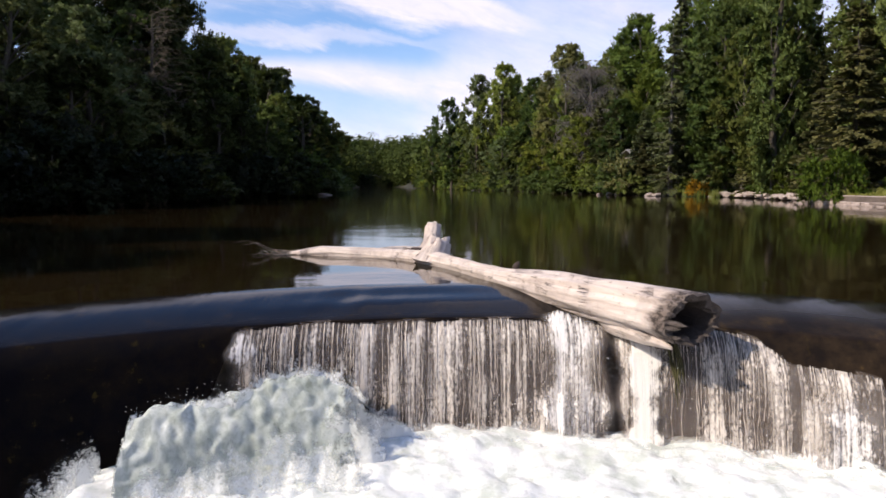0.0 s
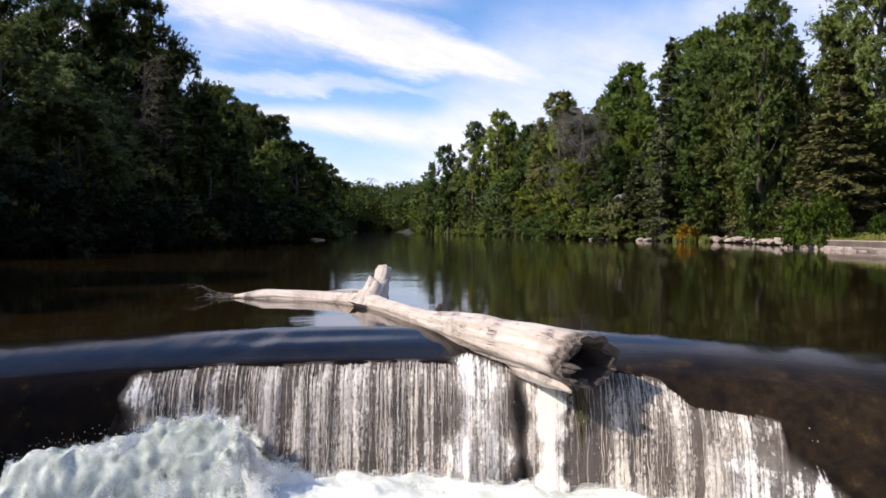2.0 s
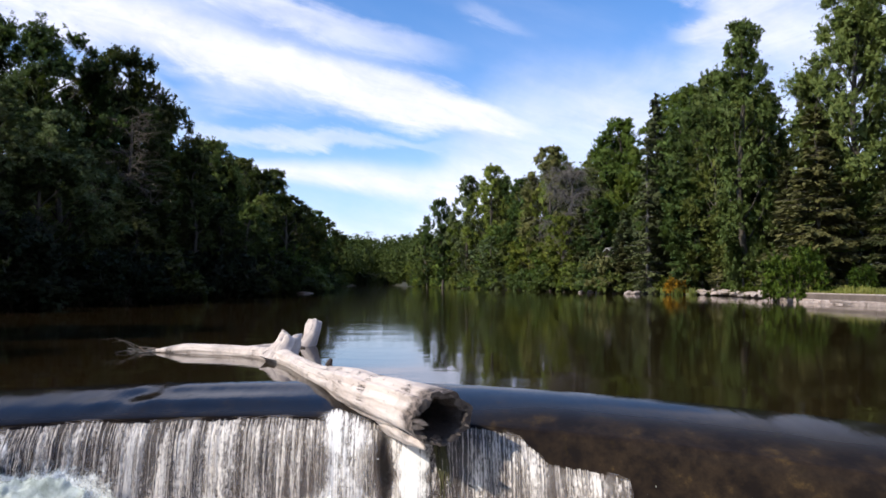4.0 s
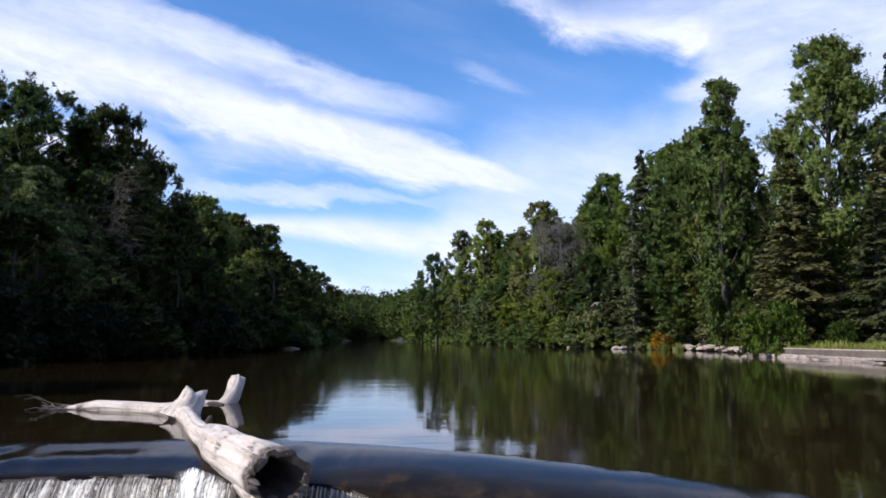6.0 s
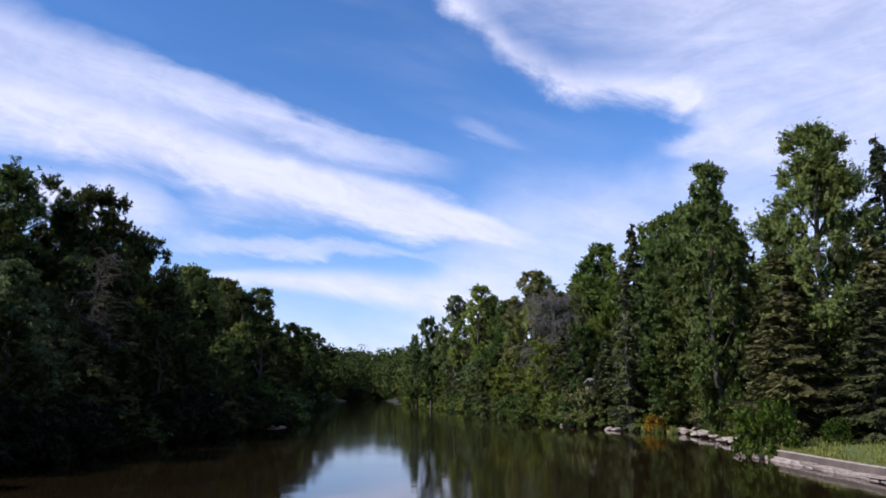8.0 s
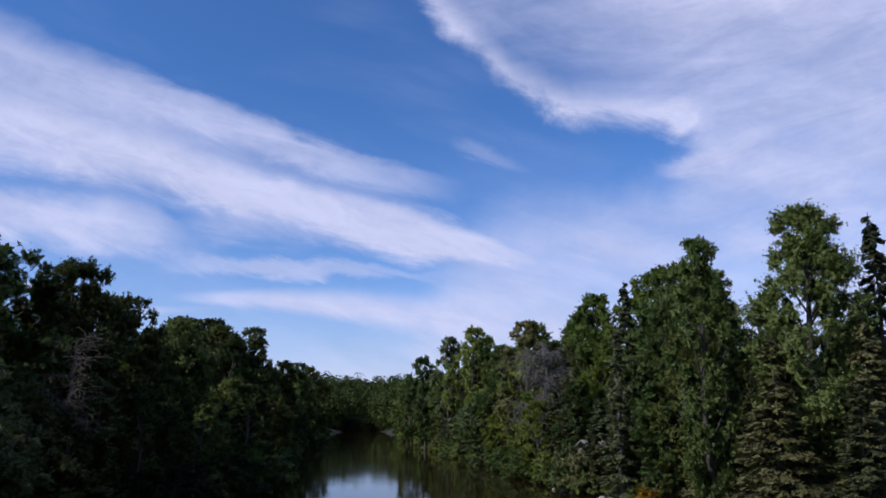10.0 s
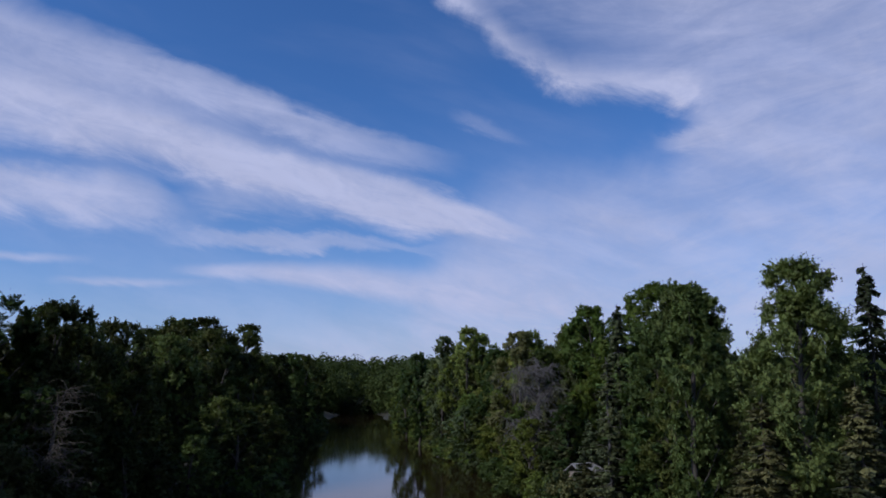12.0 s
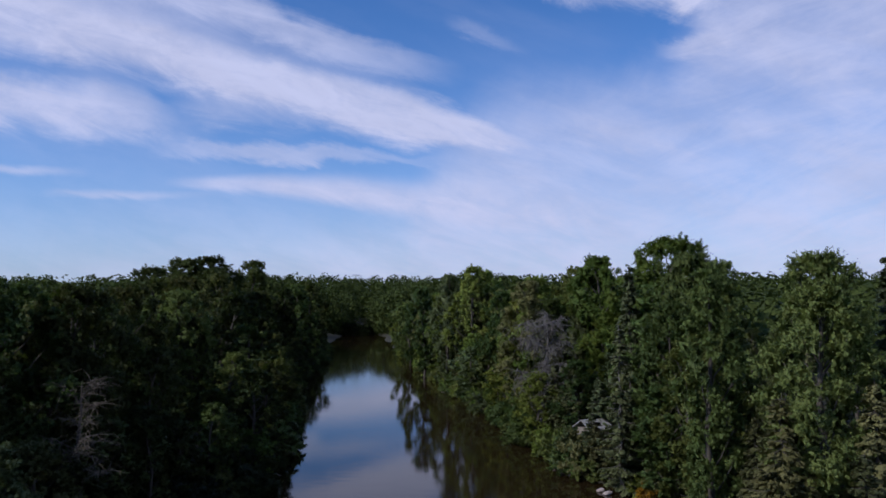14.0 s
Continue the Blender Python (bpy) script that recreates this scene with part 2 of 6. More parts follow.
LEAF_BUSH = leaf_material("glossy_bush_leaves", (0.026, 0.038, 0.004), (0.056, 0.078, 0.007), (0.115, 0.14, 0.014), 0.35)
LEAF_ORANGE = leaf_material("orange_leaves", (0.20, 0.13, 0.015), (0.46, 0.22, 0.015), (0.62, 0.38, 0.03), 0.4)
GRASS = leaf_material("grass_blades", (0.07, 0.085, 0.018), (0.14, 0.15, 0.032), (0.26, 0.24, 0.07), 0.25, 0.5, 1.0, 0.0)
# darker copy of the dry twigs, with shade put into the colour
TWIG_DARK = leaf_material("shade_toned_dry_twigs", (0.045, 0.036, 0.028), (0.085, 0.070, 0.056), (0.14, 0.12, 0.10), 0.0, 0.8, 1.0, 0.0)
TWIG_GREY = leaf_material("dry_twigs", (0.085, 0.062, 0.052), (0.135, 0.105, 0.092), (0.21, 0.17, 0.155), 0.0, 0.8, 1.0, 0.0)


def bark_material(name, dark, light, scale=3.0):
    m, n, bsdf, out = material(name)
    at = n.add("ShaderNodeTexCoord").outputs["Object"]
    ridge = n.noise(n.stretch(at, 6, 6, 1.0), scale, 6, 0.65)
    stain = n.noise(at, 0.8, 3)
    colour = n.mix(n.step(ridge, 0.35, 0.7), dark, light)
    colour = n.mix(n.math("MULTIPLY", stain, 0.6), colour, tuple(c * 0.55 for c in dark))
    feed(n, bsdf, Base_Color=colour, Roughness=0.9, Normal=relief(n, ridge, 0.6, 0.03))
    return m


BARK = bark_material("grey_brown_bark", (0.05, 0.04, 0.03), (0.13, 0.11, 0.085))
BARK_PALE = bark_material("pale_dead_wood", (0.08, 0.07, 0.06), (0.22, 0.195, 0.17))


def log_material():
    m, n, bsdf, out = material("bleached_driftwood")
    at = n.add("ShaderNodeAttribute")
    at.attribute_name = "along"
    grain = n.noise(n.stretch(at.outputs["Vector"], 0.8, 13, 1), 1.0, 6, 0.55, 0.5)
    fine = n.noise(n.stretch(at.outputs["Vector"], 3, 70, 1), 1.0, 5, 0.6)
    body = n.add("ShaderNodeTexCoord").outputs["Object"]
    blotch = n.noise(body, 2.2, 5, 0.6)
    spots = n.noise(body, 14, 4, 0.6)
    crack = n.noise(n.stretch(at.outputs["Vector"], 0.7, 34, 1), 1.0, 5, 0.6, 0.8)
    crack = n.math("SUBTRACT", 1.0, n.step(n.math("ABSOLUTE", n.math("SUBTRACT", crack, 0.5)), 0.004, 0.022))
    crack = n.math("MULTIPLY", crack, n.step(n.noise(body, 3.0, 3), 0.54, 0.64))
    colour = n.ramp(grain, [(0.24, (0.40, 0.315, 0.270)), (0.46, (0.57, 0.470, 0.410)), (0.7, (0.70, 0.595, 0.530))])
    colour = n.mix(n.math("MULTIPLY", n.step(blotch, 0.49, 0.66), 0.55), colour, (0.30, 0.24, 0.215))
    colour = n.mix(n.math("MULTIPLY", n.step(spots, 0.60, 0.74), 0.6), colour, (0.16, 0.11, 0.09))
    colour = n.mix(n.math("MULTIPLY", crack, 0.85), colour, (0.06, 0.04, 0.03))
    # the broken end is dark and torn
    torn = n.math("ADD", n.add("ShaderNodeSeparateXYZ", (at.outputs["Vector"],)).outputs[2], n.math("MULTIPLY_ADD", n.noise(n.stretch(at.outputs["Vector"], 1.2, 9, 0), 1.0, 5, 0.65), 0.55, -0.275))
    colour = n.mix(n.math("SUBTRACT", 1.0, n.step(torn, 0.15, 0.33)), colour, n.mix(n.step(spots, 0.42, 0.58), (0.035, 0.024, 0.019), (0.17, 0.13, 0.11)))
    height = n.math("ADD", n.math("MULTIPLY", grain, 0.5), n.math("ADD", n.math("MULTIPLY", fine, 0.2), n.math("MULTIPLY", blotch, 0.9)))
    height = n.math("SUBTRACT", height, n.math("MULTIPLY", crack, 0.7))
    feed(n, bsdf, Base_Color=colour, Roughness=0.82, Normal=relief(n, n.math("ADD", height, n.math("MULTIPLY", spots, 0.5)), 1.0, 0.026))
    return m


def plain_rough(name, dark, light, scale, bump=0.5, distance=0.02, rough=0.85, warp=0.2):
    m, n, bsdf, out = material(name)
    at = n.add("ShaderNodeTexCoord").outputs["Object"]
    info = n.add("ShaderNodeObjectInfo")
    coarse = n.noise(at, scale, 5, 0.6, warp)
    fine = n.noise(at, scale * 7, 5, 0.6)
    colour = n.ramp(n.math("ADD", n.math("MULTIPLY", coarse, 0.6), n.math("MULTIPLY", fine, 0.4)), [(0.3, dark), (0.72, light)])
    tone = n.math("MULTIPLY_ADD", info.outputs["Random"], 0.35, 0.80)
    colour = n.mix(1.0, colour, n.add("ShaderNodeCombineXYZ", (tone, tone, tone)).outputs[0], "MULTIPLY")
    feed(n, bsdf, Base_Color=colour, Roughness=rough, Normal=relief(n, n.math("ADD", coarse, n.math("MULTIPLY", fine, 0.5)), bump, distance))
    return m


DRIFTWOOD = log_material()
ROTTEN = plain_rough("dark_rotten_heartwood", (0.020, 0.014, 0.011), (0.11, 0.075, 0.06), 9, 1.0, 0.05)
TORN = plain_rough("torn_weathered_wood", (0.022, 0.015, 0.012), (0.20, 0.155, 0.135), 14, 1.0, 0.05)
LIMESTONE = plain_rough("weathered_limestone", (0.22, 0.165, 0.140), (0.54, 0.435, 0.375), 2.5)
CONCRETE = plain_rough("stained_concrete_cap", (0.075, 0.055, 0.043), (0.180, 0.138, 0.112), 1.5)
DAM_ROCK = plain_rough("wet_dam_masonry", (0.008, 0.006, 0.005), (0.042, 0.030, 0.020), 3.0, 0.8, 0.05, 0.35)
SOIL = plain_rough("forest_soil", (0.018, 0.016, 0.009), (0.045, 0.042, 0.020), 0.35, 0.6, 0.1, 0.95)
TURF = plain_rough("sunlit_turf", (0.055, 0.085, 0.018), (0.16, 0.19, 0.05), 0.8, 0.6, 0.05, 0.95)
WEED = plain_rough("wet_water_weed", (0.020, 0.020, 0.006), (0.075, 0.066, 0.016), 9)
ROOFING = plain_rough("grey_shingle_roof", (0.15, 0.14, 0.13), (0.30, 0.28, 0.26), 3.0)
SIDING = plain_rough("weathered_wood_siding", (0.16, 0.13, 0.10), (0.30, 0.25, 0.20), 2.0)


def river_material():
    m, n, bsdf, out = material("dark_river_water")
    at = n.add("ShaderNodeTexCoord").outputs["Object"]
    swell = n.noise(n.stretch(at, 0.35, 0.9, 1), 1.0, 3, 0.5)
    ripple = n.noise(n.stretch(at, 2.2, 6.0, 1), 1.0, 4, 0.55, 0.3)
    calm = n.step(n.noise(n.stretch(at, 0.05, 0.09, 1), 1.0, 3), 0.38, 0.62)
    height = n.math("ADD", n.math("MULTIPLY", swell, 0.7), n.math("MULTIPLY", n.math("MULTIPLY", ripple, calm), 0.20))
    murk = n.noise(at, 0.12, 3)
    colour = n.mix(murk, (0.0112, 0.0070, 0.0030), (0.019, 0.0115, 0.0044))
    feed(n, bsdf, Base_Color=colour, Roughness=0.045, IOR=1.333, Normal=relief(n, height, 0.16, 0.05))
    return m


def crest_material():
    """Smooth water over the crest; where it falls, it clings to the weedy stones."""
    m, n, bsdf, out = material("clear_water_over_crest")
    at = n.add("ShaderNodeTexCoord").outputs["Object"]
    fall = n.add("ShaderNodeAttribute")
    fall.attribute_name = "along"
    fall = n.add("ShaderNodeSeparateXYZ", (fall.outputs["Vector"],)).outputs[0]
    weed = n.noise(n.stretch(at, 2.0, 1.2, 2), 2.2, 7, 0.7)
    colour = n.ramp(weed, [(0.40, (0.0050, 0.0042, 0.0052)), (0.60, (0.010, 0.0072, 0.0055)), (0.82, (0.055, 0.032, 0.011))])
    moss = n.step(n.noise(at, 7, 4, 0.6), 0.62, 0.74)
    colour = n.mix(n.math("MULTIPLY", n.math("MULTIPLY", moss, fall), 0.5), colour, (0.085, 0.060, 0.012))
    # brown weed covers the stones towards the right end
    grown = n.math("MULTIPLY", n.step(n.add("ShaderNodeSeparateXYZ", (at,)).outputs[0], 2.2, 4.0), n.step(fall, 0.3, 0.8))
    colour = n.mix(n.math("MULTIPLY", grown, 0.9), colour, n.ramp(weed, [(0.40, (0.011, 0.008, 0.007)), (0.58, (0.027, 0.018, 0.012)), (0.78, (0.090, 0.055, 0.020))]))
    flow = n.noise(n.stretch(at, 9.0, 1.1, 1.1), 1.0, 5, 0.6)
    height = n.math("ADD", flow, n.math("MULTIPLY", n.math("MULTIPLY", weed, fall), 2.5))
    feed(n, bsdf, Base_Color=colour, Roughness=n.math("MULTIPLY_ADD", fall, 0.62, 0.10), IOR=1.333, Normal=relief(n, height, 0.12, 0.03))
    feed(n, bsdf, Specular_IOR_Level=n.math("MULTIPLY_ADD", fall, -0.12, 0.16))
    return m


def curtain_material(name, lo, hi, most, dark, light, fine=21.0):
    """Broken falling water: pale threads, with clear gaps between them."""
    m, n, bsdf, out = material(name)
    at = n.add("ShaderNodeTexCoord").outputs["Object"]
    rope = n.noise(n.stretch(at, fine * 0.30, 2, 0.22), 1.0, 3, 0.5, 0.10)
    thread = n.noise(n.stretch(at, fine * 1.9, 2, 0.45), 1.0, 5, 0.62, 0.12)
    fleck = n.noise(n.stretch(at, 42, 14, 20), 1.0, 4, 0.7, 0.3)
    patch = n.noise(n.stretch(at, 1.8, 1, 0.9), 1.0, 4, 0.6)
    value = n.math("ADD", n.math("MULTIPLY", thread, 0.42), n.math("MULTIPLY", fleck, 0.38))
    value = n.math("ADD", value, n.math("MULTIPLY_ADD", rope, 0.50, -0.16))
    value = n.math("ADD", value, n.math("MULTIPLY_ADD", patch, 0.36, -0.18))
    edge = n.add("ShaderNodeAttribute")
    edge.attribute_name = "along"
    whole = n.add("ShaderNodeSeparateXYZ", (edge.outputs["Vector"],)).outputs[0]
    value = n.math("SUBTRACT", value, n.math("MULTIPLY_ADD", whole, -0.30, 0.30))
    film = n.math("MULTIPLY", n.step(whole, 0.15, 0.8), 0.22)
    solid = n.math("MAXIMUM", n.math("MULTIPLY", n.step(value, lo, hi), most), film)
    feed(n, bsdf, Base_Color=n.mix(n.step(value, lo - 0.02, hi + 0.05), dark, light), Roughness=0.4, Normal=relief(n, value, 0.7, 0.03))
    clear = n.add("ShaderNodeBsdfTransparent")
    both = n.add("ShaderNodeMixShader", (solid, clear.outputs[0], bsdf.outputs[0]))
    n.tree.links.new(both.outputs[0], out.inputs[0])
    return m


def foam_material(name="white_foam", colour=(0.82, 0.82, 0.79), murk=(0.55, 0.58, 0.52)):
    m, n, bsdf, out = material(name)
    at = n.add("ShaderNodeTexCoord").outputs["Object"]
    broad = n.noise(at, 1.6, 4, 0.55, 0.3)
    lump = n.noise(at, 6, 6, 0.62, 0.2)
    froth = n.noise(at, 30, 5, 0.7)
    value = n.math("ADD", n.math("MULTIPLY", lump, 0.55), n.math("MULTIPLY", broad, 0.45))
    colour = n.mix(n.step(value, 0.38, 0.58), murk, colour)
    # a few holes show the dark water between the bubbles
    hole = n.math("MULTIPLY", n.math("SUBTRACT", 1.0, n.step(n.noise(n.stretch(at, 1, 1, 0.7), 4.5, 6, 0.7, 0.5), 0.26, 0.37)), 0.7)
    colour = n.mix(hole, colour, (0.16, 0.16, 0.13))
    feed(n, bsdf, Base_Color=colour, Roughness=0.7, Normal=relief(n, n.math("ADD", lump, n.math("MULTIPLY", froth, 0.5)), 0.42, 0.05))
    bsdf.inputs["Subsurface Weight"].default_value = 0.3
    bsdf.inputs["Subsurface Radius"].default_value = (0.08, 0.08, 0.08)
    return m


def splash_material():
    """Spray thrown up by the falls: white bubbles thinning out to clear air at the edges."""
    m, n, bsdf, out = material("white_splash")
    at = n.add("ShaderNodeTexCoord").outputs["Object"]
    lump = n.noise(at, 5, 7, 0.68, 0.3)
    bead = n.noise(at, 38, 4, 0.7)
    value = n.math("ADD", n.math("MULTIPLY", lump, 0.75), n.math("MULTIPLY", bead, 0.40))
    edge = n.add("ShaderNodeAttribute")
    edge.attribute_name = "along"
    value = n.math("ADD", value, n.math("MULTIPLY_ADD", n.add("ShaderNodeSeparateXYZ", (edge.outputs["Vector"],)).outputs[0], 0.62, -0.56))
    feed(n, bsdf, Base_Color=n.mix(n.step(lump, 0.36, 0.6), (0.70, 0.71, 0.66), (0.90, 0.90, 0.87)), Roughness=0.7, Normal=relief(n, value, 0.6, 0.05))
    both = n.add("ShaderNodeMixShader", (n.math("MULTIPLY", n.step(value, 0.40, 0.60), 0.9), n.add("ShaderNodeBsdfTransparent").outputs[0], bsdf.outputs[0]))
    n.tree.links.new(both.outputs[0], out.inputs[0])
    return m


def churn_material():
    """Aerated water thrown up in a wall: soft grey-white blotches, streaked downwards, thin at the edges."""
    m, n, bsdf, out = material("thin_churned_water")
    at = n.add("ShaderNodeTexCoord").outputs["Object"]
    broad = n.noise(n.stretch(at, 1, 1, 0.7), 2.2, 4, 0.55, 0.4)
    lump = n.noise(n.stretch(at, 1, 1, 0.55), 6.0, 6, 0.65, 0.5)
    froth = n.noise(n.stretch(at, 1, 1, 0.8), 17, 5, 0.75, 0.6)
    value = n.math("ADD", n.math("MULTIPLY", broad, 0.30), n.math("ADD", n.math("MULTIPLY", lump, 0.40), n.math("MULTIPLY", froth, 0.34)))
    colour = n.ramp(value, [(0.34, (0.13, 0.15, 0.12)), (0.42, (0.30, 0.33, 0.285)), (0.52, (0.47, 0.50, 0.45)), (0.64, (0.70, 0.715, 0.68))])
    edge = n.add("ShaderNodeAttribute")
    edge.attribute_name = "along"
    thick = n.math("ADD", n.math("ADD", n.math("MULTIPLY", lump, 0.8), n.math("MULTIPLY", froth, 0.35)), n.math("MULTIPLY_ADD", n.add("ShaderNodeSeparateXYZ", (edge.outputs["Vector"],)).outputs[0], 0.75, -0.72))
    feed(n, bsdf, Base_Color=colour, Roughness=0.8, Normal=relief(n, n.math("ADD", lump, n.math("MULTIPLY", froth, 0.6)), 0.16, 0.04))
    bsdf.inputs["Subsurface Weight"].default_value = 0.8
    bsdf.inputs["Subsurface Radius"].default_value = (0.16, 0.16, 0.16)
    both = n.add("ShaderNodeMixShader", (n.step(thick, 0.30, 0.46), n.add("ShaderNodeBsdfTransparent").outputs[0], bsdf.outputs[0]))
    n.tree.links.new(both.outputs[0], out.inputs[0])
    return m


RIVER, CREST, FOAM, SPLASH = river_material(), crest_material(), foam_material(), splash_material()
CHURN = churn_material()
CURTAIN = curtain_material("falling_water_threads", 0.43, 0.58, 0.90, (0.24, 0.19, 0.165), (0.74, 0.665, 0.59))
GUSH = curtain_material("white_falling_water", 0.35, 0.53, 0.96, (0.42, 0.37, 0.34), (0.80, 0.755, 0.72), 26.0)
SILK = curtain_material("silky_falling_water", 0.26, 0.50, 0.94, (0.46, 0.40, 0.35), (0.78, 0.73, 0.675), 60.0)


THREAD = plain_rough("beaded_falling_water", (0.42, 0.35, 0.30), (0.76, 0.69, 0.62), 26, 0.6, 0.02, 0.35)


# ---- mesh tools ----
def mesh_np(name, verts, faces, smooth=False, attrs=None, normals=None):
    """A mesh from arrays; faces all have the same number of corners."""
    me = bpy.data.meshes.new(name)
    verts, faces = np.asarray(verts, dtype=np.float32), np.asarray(faces, dtype=np.int32)
    m, k = faces.shape
    me.vertices.add(len(verts))
    me.vertices.foreach_set("co", verts.ravel())
    me.loops.add(m * k)
    me.loops.foreach_set("vertex_index", faces.ravel())
    me.polygons.add(m)
    me.polygons.foreach_set("loop_start", np.arange(m, dtype=np.int32) * k)
    if smooth:
        me.polygons.foreach_set("use_smooth", np.ones(m, dtype=bool))
    me.update(calc_edges=True)
    me.validate()
    if normals is not None:
        me.polygons.foreach_set("use_smooth", np.ones(m, dtype=bool))
        me.normals_split_custom_set_from_vertices(np.asarray(normals, dtype=np.float32))
    if attrs is not None:
        a = me.attributes.new("along", "FLOAT_VECTOR", "POINT")
        a.data.foreach_set("vector", np.asarray(attrs, dtype=np.float32).ravel())
    return me


def part(name, me, mat, parent=None, label=""):
    """Links a mesh, or a bmesh, as one object under its thing."""
    if isinstance(me, bmesh.types.BMesh):
        bm, me = me, bpy.data.meshes.new(name)
        bm.to_mesh(me)
        bm.free()
    if mat and not me.materials:
        me.materials.append(mat)
    ob = new(name, me)
    ob.parent = parent
    return tagged(ob, label)


def thing(name, label, category, group="", kind="", at=None):
    ob = new(name)
    ob.empty_display_size = 0.3
    if at is not None:
        ob.matrix_world = at
    return tagged(ob, label, category, group, kind)


class Soup:
    """Gathers vertices and quads of many pieces into one mesh."""

    def __init__(self):
        self.v, self.f, self.a, self.n, self.count = [], [], [], [], 0

    def add(self, verts, faces, attrs=None, normals=None):
        self.v.append(verts)
        self.f.append(np.asarray(faces) + self.count)
        if attrs is not None:
            self.a.append(attrs)
        if normals is not None:
            self.n.append(normals)
        self.count += len(verts)

    def mesh(self, name, smooth=False):
        return mesh_np(name, np.concatenate(self.v), np.concatenate(self.f), smooth, np.concatenate(self.a) if self.a else None, np.concatenate(self.n) if self.n else None)


def unit(a):
    return a / np.maximum(np.linalg.norm(a, axis=-1, keepdims=True), 1e-9)


def kites(rng, centres, normals, size, aspect=0.55, along=None):
    """Leaf sprays: three-cornered, each turned its own way."""
    n = len(centres)
    t = unit(np.cross(normals, rng.normal(size=(n, 3)))) if along is None else unit(along)
    b = unit(np.cross(normals, t))
    s = (size * rng.uniform(0.6, 1.4, n))[:, None]
    skew = t * s * rng.uniform(-0.2, 0.2, n)[:, None]
    wide = b * s * aspect * 0.56
    v = np.stack([centres - t * s * 0.55, centres + t * s * 0.38 - wide - skew, centres + t * s * 0.38 + wide + skew], 1)
    return v.reshape(-1, 3), np.arange(n * 3).reshape(-1, 3)


def tube(points, radii, sides=6):
    """A tapered tube along points."""
    p = np.asarray(points, dtype=float)
    r = np.asarray(radii, dtype=float)
    d = unit(np.gradient(p, axis=0))
    ref = np.where(np.abs(d[:, 2:3]) > 0.9, np.array([[1.0, 0, 0]]), np.array([[0, 0, 1.0]]))
    a = unit(np.cross(d, ref))
    b = np.cross(d, a)
    ang = np.arange(sides) * 2 * math.pi / sides
    v = p[:, None] + r[:, None, None] * (a[:, None] * np.cos(ang)[None, :, None] + b[:, None] * np.sin(ang)[None, :, None])
    k = len(p)
    i = np.arange(k - 1)[:, None] * sides
    j = np.arange(sides)[None]
    q = np.stack([i + j, i + (j + 1) % sides, i + sides + (j + 1) % sides, i + sides + j], -1).reshape(-1, 4)
    return v.reshape(-1, 3), q


def bent(rng, a, b, steps=5, sag=0.1, up=0.0):
    """A crooked line from a to b."""
    a, b = np.asarray(a, float), np.asarray(b, float)
    s = np.linspace(0, 1, steps)[:, None]
    length = np.linalg.norm(b - a)
    wander = rng.normal(size=(steps, 3)) * length * sag * np.sin(s * math.pi)
    return a + (b - a) * s + wander * 0.5 + np.array([0, 0, 1.0]) * up * length * np.sin(s * math.pi)


# ---- the plan ----
SHORE_Y = np.array([-300, -20, 20, 43, 51, 54, 57, 66, 74, 80, 84, 94, 112, 140, 172, 200, 260, 340, 430, 470, 520, 3000.0])
SHORE_L = np.array([-30, -27, -24, -21.5, -20.9, -20.7, -20.5, -20, -19, -18, -17, -16.5, -19, -24, -29, -32, -37, -44, -50, -46, -30, -30])
SHORE_R = np.array([22, 24, 25.1, 25.1, 25.1, 26.6, 28.0, 29, 29.3, 28, 25, 21.5, 19.5, 15, 9.5, 5, -4, -16, -27, -34, -40, -40.0])


def shore_left(y):
    return np.interp(y, SHORE_Y, SHORE_L)


def shore_right(y):
    return np.interp(y, SHORE_Y, SHORE_R)


def crest_y(x):
    """The curved line where the pond begins to draw down over the weir."""
    e = np.abs(np.asarray(x, float) - 0.4)
    return np.where(e < 6, 9.40 - 0.086 * e * e, 9.40 - 3.10 - 1.1 * (e - 6))


def lip_y(x):
    e = np.abs(np.asarray(x, float) - 0.3)
    return np.where(e < 6, 7.95 - 0.092 * e * e, 7.95 - 3.31 - 1.1 * (e - 6))


def wobble(x, seed, octaves=4, start=1.0):
    total = np.zeros_like(np.asarray(x, float))
    r = np.random.default_rng(seed)
    for k in range(octaves):
        total += np.sin(x * start * 2.1 ** k + r.uniform(0, 6.28)) / 1.7 ** k
    return total


LIP_Z = -0.195


def break_z(x):
    """Height at which the smooth sheet breaks into white threads."""
    base = np.interp(x, [-9, -3.1, -2.35, -2.1, 0, 1.6, 2.7, 3.12, 3.18, 3.40, 3.75, 4.02, 4.10, 9], [-1.65, -1.65, -0.90, -0.21, -0.20, -0.21, -0.21, -0.25, -0.32, -0.45, -0.45, -0.49, -1.5, -1.6])
    return base + 0.012 * wobble(x, 4, 5, 3.0)


def fall_y(x, z):
    """Falling water leans out from the lip."""
    drop = np.maximum(LIP_Z - z, 0)
    return lip_y(x) - (np.sqrt(0.096 + 51.6 * drop) - 0.31) / 25.8


def smooth01(a):
    a = np.clip(a, 0, 1)
    return a * a * (3 - 2 * a)


